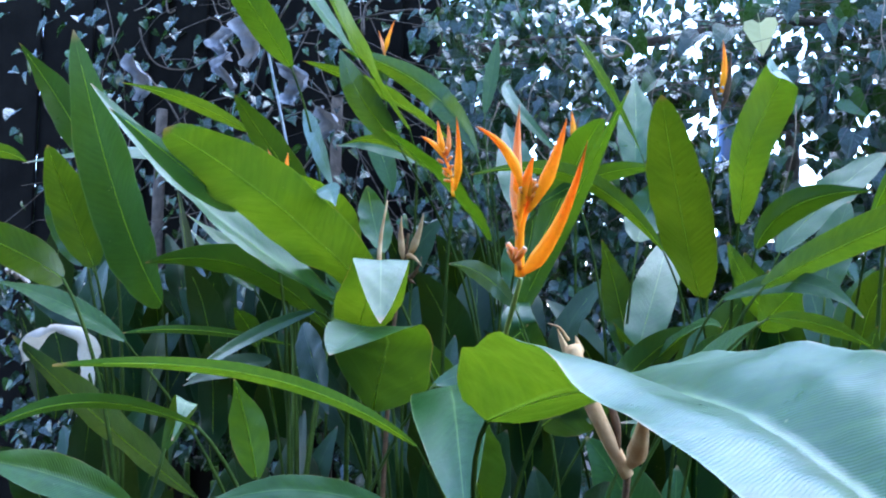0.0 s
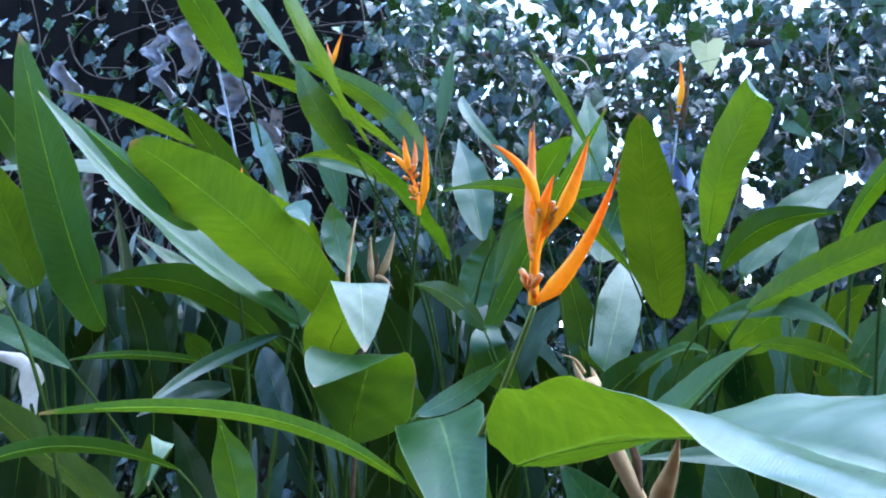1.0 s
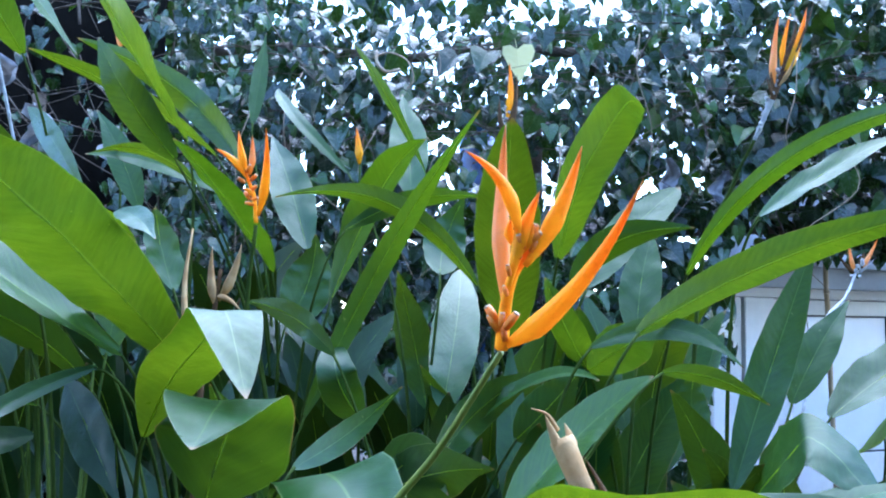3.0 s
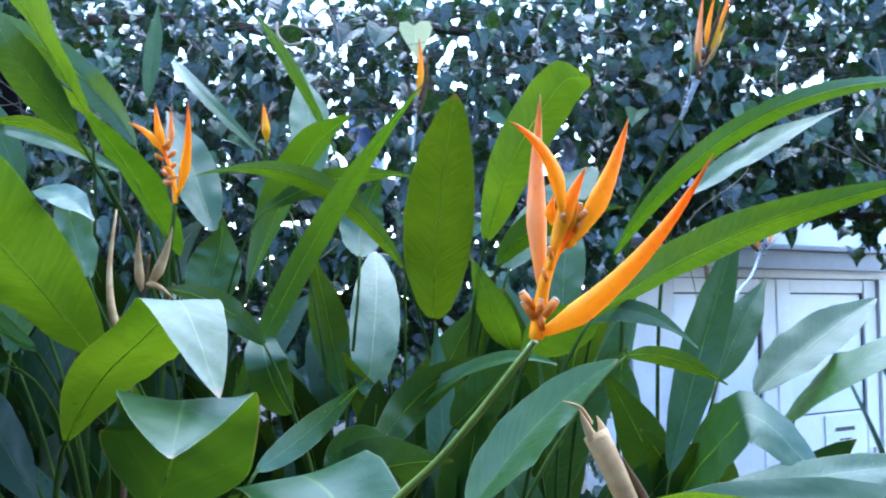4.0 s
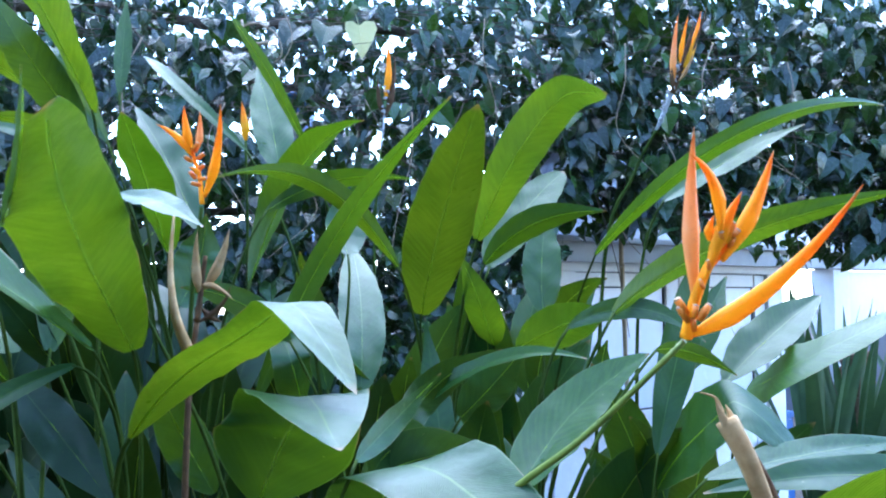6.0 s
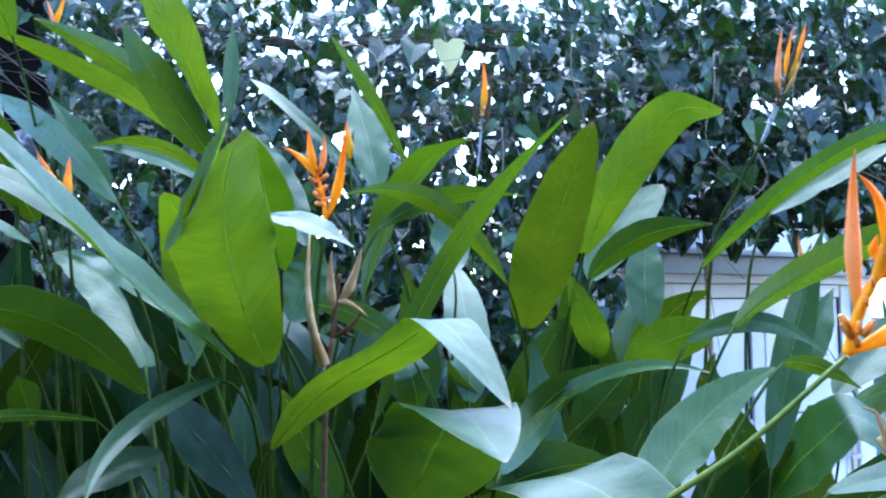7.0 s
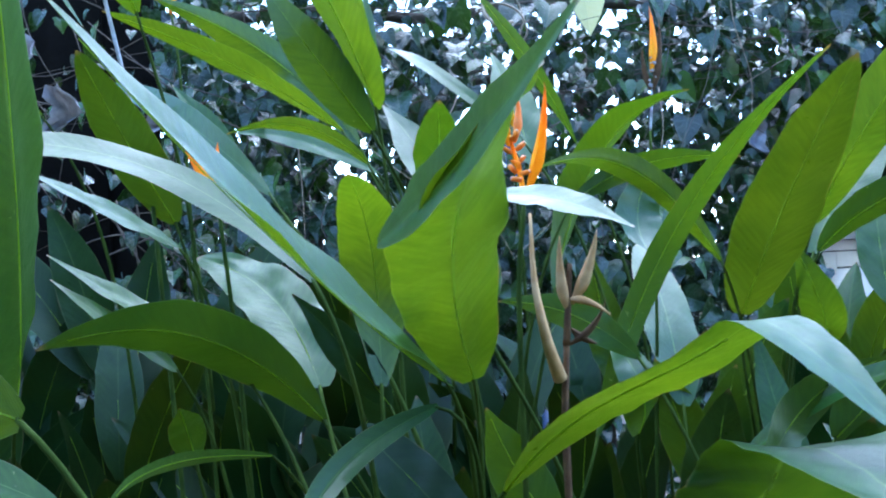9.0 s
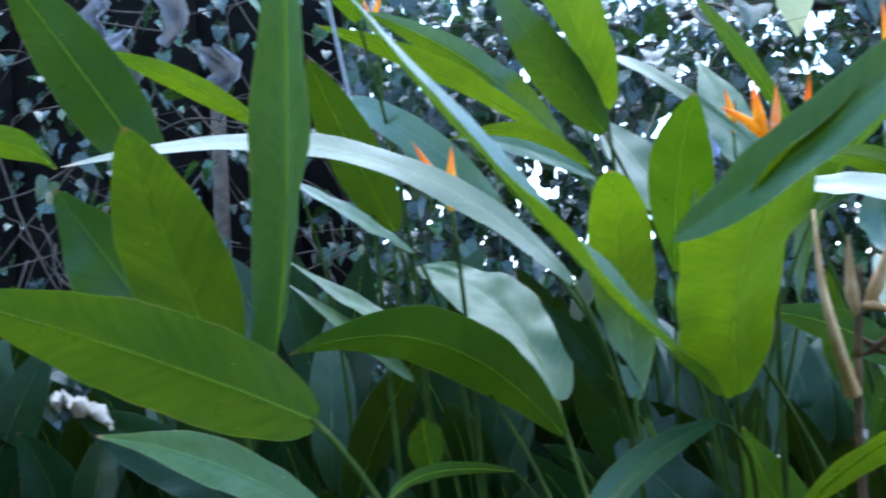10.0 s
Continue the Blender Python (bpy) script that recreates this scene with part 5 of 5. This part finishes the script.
# ---------------------------------------------------------------- loose bits in the ivy
lone_ivy_leaf("yellowed_ivy_leaf", (0.195, 3.52, 2.66), 0.125, YELLOWED, "pale yellowed ivy leaf", 0.15, 0.1, 0.1)
lone_ivy_leaf("pale_ivy_leaf", (-0.03, 3.55, 2.645), 0.13, IVY, "broad grey-green ivy leaf", 0.75, -0.2, -0.5)
lone_ivy_leaf("pale_ivy_leaf", (0.08, 3.55, 2.655), 0.12, IVY, "broad grey-green ivy leaf", 0.75, 0.1, -0.35)
bm = bmesh.new()
tube(bm, smooth_path([Vector(p) - Vector((0, HY, 0)) for p in ((-0.27, 2.84, 2.43), (-0.22, 2.82, 2.44), (-0.165, 2.82, 2.415), (-0.145, 2.82, 2.36), (-0.165, 2.83, 2.33))], 6), (0.0035, 0.002), 6)
tube(bm, smooth_path([Vector(p) - Vector((0, HY, 0)) for p in ((-0.26, 2.83, 2.45), (-0.255, 2.81, 2.405), (-0.225, 2.80, 2.375), (-0.185, 2.81, 2.385))], 6), (0.004, 0.006), 6)
part("curled_tendril", bm, TENDRIL, hedge, "curled dry straw-coloured tendril")
r = random.Random(41)
for k in range(16):
    x, z = r.uniform(-0.9, 1.9), r.uniform(2.2, 2.7)
    y = r.uniform(3.2, 3.3) - HY
    p = smooth_path([(x, y, z), (x + r.gauss(0, 0.05), y - 0.02, z - 0.15), (x + r.gauss(0, 0.08), y, z - 0.33), (x + r.gauss(0, 0.1), y, z - 0.5)], 5)
    part("hanging_runner", tube(bmesh.new(), p, (0.0022, 0.0012), 5), r.choice((TENDRIL, BARK)), hedge)


def dead_leaf(at, long, wide, lean, seed):
    """A grey crumpled leaf that hangs dead in the runners."""
    r = random.Random(seed)
    bm = bmesh.new()
    rows, n, half = [], 14, 4
    for i in range(n + 1):
        s = i / n
        w = wide / 2 * (0.12 + math.sin(math.pi * min(1, 0.08 + 0.92 * s)) ** 0.7)
        c = Vector(at) - Vector((0, HY, 0)) + Vector((lean * s * long + 0.02 * math.sin(s * 7 + seed), 0.03 * math.sin(s * 5 + seed), -s * long))
        row = []
        for j in range(-half, half + 1):
            u = j / half
            crumple = noise.noise(Vector((s * 5, u * 2.5, seed))) * 0.5 + noise.noise(Vector((s * 14, u * 6, seed + 3))) * 0.25
            row.append(bm.verts.new(c + Vector((u * w * (0.8 + 0.3 * noise.noise(Vector((s * 6, seed, 1)))), wide * (crumple - 0.35 * u * u), wide * 0.15 * crumple))))
        rows.append(row)
    for a, d in zip(rows, rows[1:]):
        for j in range(2 * half):
            bm.faces.new((a[j], a[j + 1], d[j + 1], d[j]))
    return part("dead_leaf", bm, WITHERED, hedge, "grey crumpled dead leaf")


for at, long, wide, lean in (((-1.58, 3.10, 2.52), 0.17, 0.12, 0.1), ((-1.60, 2.84, 2.66), 0.2, 0.09, -0.15), ((-1.80, 2.93, 2.55), 0.16, 0.07, 0.2), ((-1.46, 3.2, 2.36), 0.15, 0.09, -0.2), ((-2.35, 3.1, 2.62), 0.2, 0.09, 0.1), ((-2.0, 3.2, 2.75), 0.16, 0.1, 0.2), ((-1.25, 3.3, 2.30), 0.14, 0.08, 0.1), ((0.75, 3.5, 2.24), 0.16, 0.07, 0.1), ((0.95, 3.5, 2.2), 0.14, 0.06, -0.2)):
    dead_leaf(at, long, wide, lean, int(100 * at[0]))


# ---------------------------------------------------------------- low growth that fills the bed between the shoots
r = random.Random(7)


def filler(x, y, n, zlo, zhi, spread):
    p = shoot(x, y, "heliconia shoot with darkened green leaves low in the bed")
    for k in range(n):
        a = r.uniform(0, 6.283)
        z = r.uniform(zlo, zhi)
        length = r.uniform(0.34, 0.5)
        out = Vector((math.cos(a), math.sin(a), 0)) * spread * r.uniform(0.4, 1.0)
        b = Vector((x, y, z - length * 0.85)) + out * 0.3
        t = Vector((x, y, z)) + out * r.uniform(1.0, 1.9)
        m = (b + t) / 2 + Vector((0, 0, r.uniform(0.02, 0.10)))
        # left of x = 0 the fill takes the copy coloured for shade
        leaf(p, b, m, t, r.uniform(0.10, 0.15), (r.gauss(0, 0.5), -1, r.gauss(0.2, 0.6)), drop=0.3, petiole=False, along=14, half=2, blunt=0.3, shaded=x < 0.0, dull=x >= 0.0)
    return p


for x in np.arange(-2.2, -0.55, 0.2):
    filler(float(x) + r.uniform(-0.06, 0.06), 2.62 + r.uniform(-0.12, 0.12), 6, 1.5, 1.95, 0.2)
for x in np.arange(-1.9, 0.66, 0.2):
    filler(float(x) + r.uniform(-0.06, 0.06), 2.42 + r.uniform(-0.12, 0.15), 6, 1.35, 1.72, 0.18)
for x in np.arange(-0.5, 0.62, 0.22):
    filler(float(x) + r.uniform(-0.06, 0.06), 2.05 + r.uniform(-0.1, 0.1), 6, 1.15, 1.5, 0.18)
for x in np.arange(-0.35, 0.6, 0.24):
    filler(float(x) + r.uniform(-0.06, 0.06), 1.65 + r.uniform(-0.08, 0.08), 5, 1.0, 1.34, 0.16)

for x in np.arange(-1.6, -0.5, 0.22):
    filler(float(x) + r.uniform(-0.06, 0.06), 2.05 + r.uniform(-0.1, 0.1), 4, 1.0, 1.35, 0.18)


# ---------------------------------------------------------------- snapped leaves, dry ends
p = thing("spent_heliconia_flower", (0.2, 0.95, 0), "withered brown heliconia head low among the leaves", "flower", "spent flowers")
stalk_part(p, [(0.2, 0.95, -0.02), (0.2, 0.93, 0.8), (0.19, 0.9, 1.25), (0.196, 0.89, 1.385)], (0.006, 0.004), HUSK)
bract(p, (0.196, 0.89, 1.38), (0.232, 0.785, 1.47), 0.032, (0.006, 0, -0.006), DRY, "dry_bract")
stalk_part(p, [(0.196, 0.888, 1.37), (0.172, 0.874, 1.42), (0.148, 0.868, 1.472), (0.131, 0.878, 1.512)], (0.0075, 0.0112), DRY, "dry_sheath", "straw-coloured dry sheath, snapped short", 10)
bract(p, (0.134, 0.872, 1.500), (0.116, 0.872, 1.534), 0.013, (-0.002, 0, 0), DRY, "torn_lip")
bract(p, (0.140, 0.880, 1.500), (0.134, 0.884, 1.526), 0.014, (0.002, 0, 0), DRY, "torn_lip")
stalk_part(p, [(0.128, 0.879, 1.52), (0.118, 0.876, 1.534), (0.104, 0.878, 1.539)], (0.0022, 0.0006), DRY, "curled_scrap")
bract(p, (0.188, 0.876, 1.40), (0.150, 0.885, 1.498), 0.013, (0.014, 0, 0), HUSK, "dry_bract")


def dry_curl(parent, path, width, across):
    """A strip of dead leaf that has rolled and gone papery."""
    path, ac = smooth_path([local(parent, q) for q in path], 5), Vector(across).normalized()
    bm = bmesh.new()
    rows = []
    for i, q in enumerate(path):
        s = i / (len(path) - 1)
        w = width * (0.35 + 0.65 * math.sin(math.pi * (0.12 + 0.83 * s))) / 2 * (1 + 0.35 * noise.noise(Vector((s * 9, 4, 1))))
        rows.append([bm.verts.new(q + ac * w * u + Vector((0, 0.012 * u * u + 0.006 * noise.noise(Vector((s * 6, u, 3))), -0.35 * w * u * u + 0.016 * noise.noise(Vector((s * 7, u * 2, 9)))))) for u in (-1, -0.6, -0.2, 0.2, 0.6, 1)])
    for a, d in zip(rows, rows[1:]):
        for j in range(5):
            bm.faces.new((a[j], a[j + 1], d[j + 1], d[j]))
    return part("dry_end", bm, PAPERY, parent, "papery dried leaf end")


p = shoot(-0.51, 1.59)
folded_leaf(p, (-0.464, 1.494, 1.435), (-0.313, 1.189, 1.624), (-0.228, 1.23, 1.623), (-0.201, 1.067, 1.529), belly=1.25, dull=False)
p = shoot(-0.28, 1.26)
folded_leaf(p, (-0.295, 1.249, 1.38), (-0.33, 1.206, 1.5), (-0.172, 1.205, 1.494), (-0.232, 0.973, 1.485), belly=1.1, dull=False)
p = shoot(0.57, 1.99)
folded_leaf(p, (0.561, 1.882, 1.230), (0.639, 1.753, 1.466), (0.598, 1.632, 1.385), (0.717, 1.582, 1.317), belly=1.3, dull=False)
p = shoot(-0.11, 1.40)
folded_leaf(p, (-0.13, 1.36, 1.2), (-0.21, 1.233, 1.4), (-0.081, 1.169, 1.425), (0.022, 0.839, 1.307))
p = shoot(-1.05, 1.5)
dry_curl(p, [(-1.054, 1.246, 1.429), (-1.041, 1.238, 1.474), (-0.987, 1.246, 1.5), (-0.95, 1.284, 1.482), (-0.959, 1.305, 1.431), (-0.979, 1.323, 1.361)], 0.05, (0.3, 1, 0.1))
dry_curl(p, [(-1.187, 1.313, 1.615), (-1.17, 1.315, 1.608), (-1.151, 1.317, 1.6), (-1.135, 1.32, 1.586)], 0.016, (0, 0.6, 1))
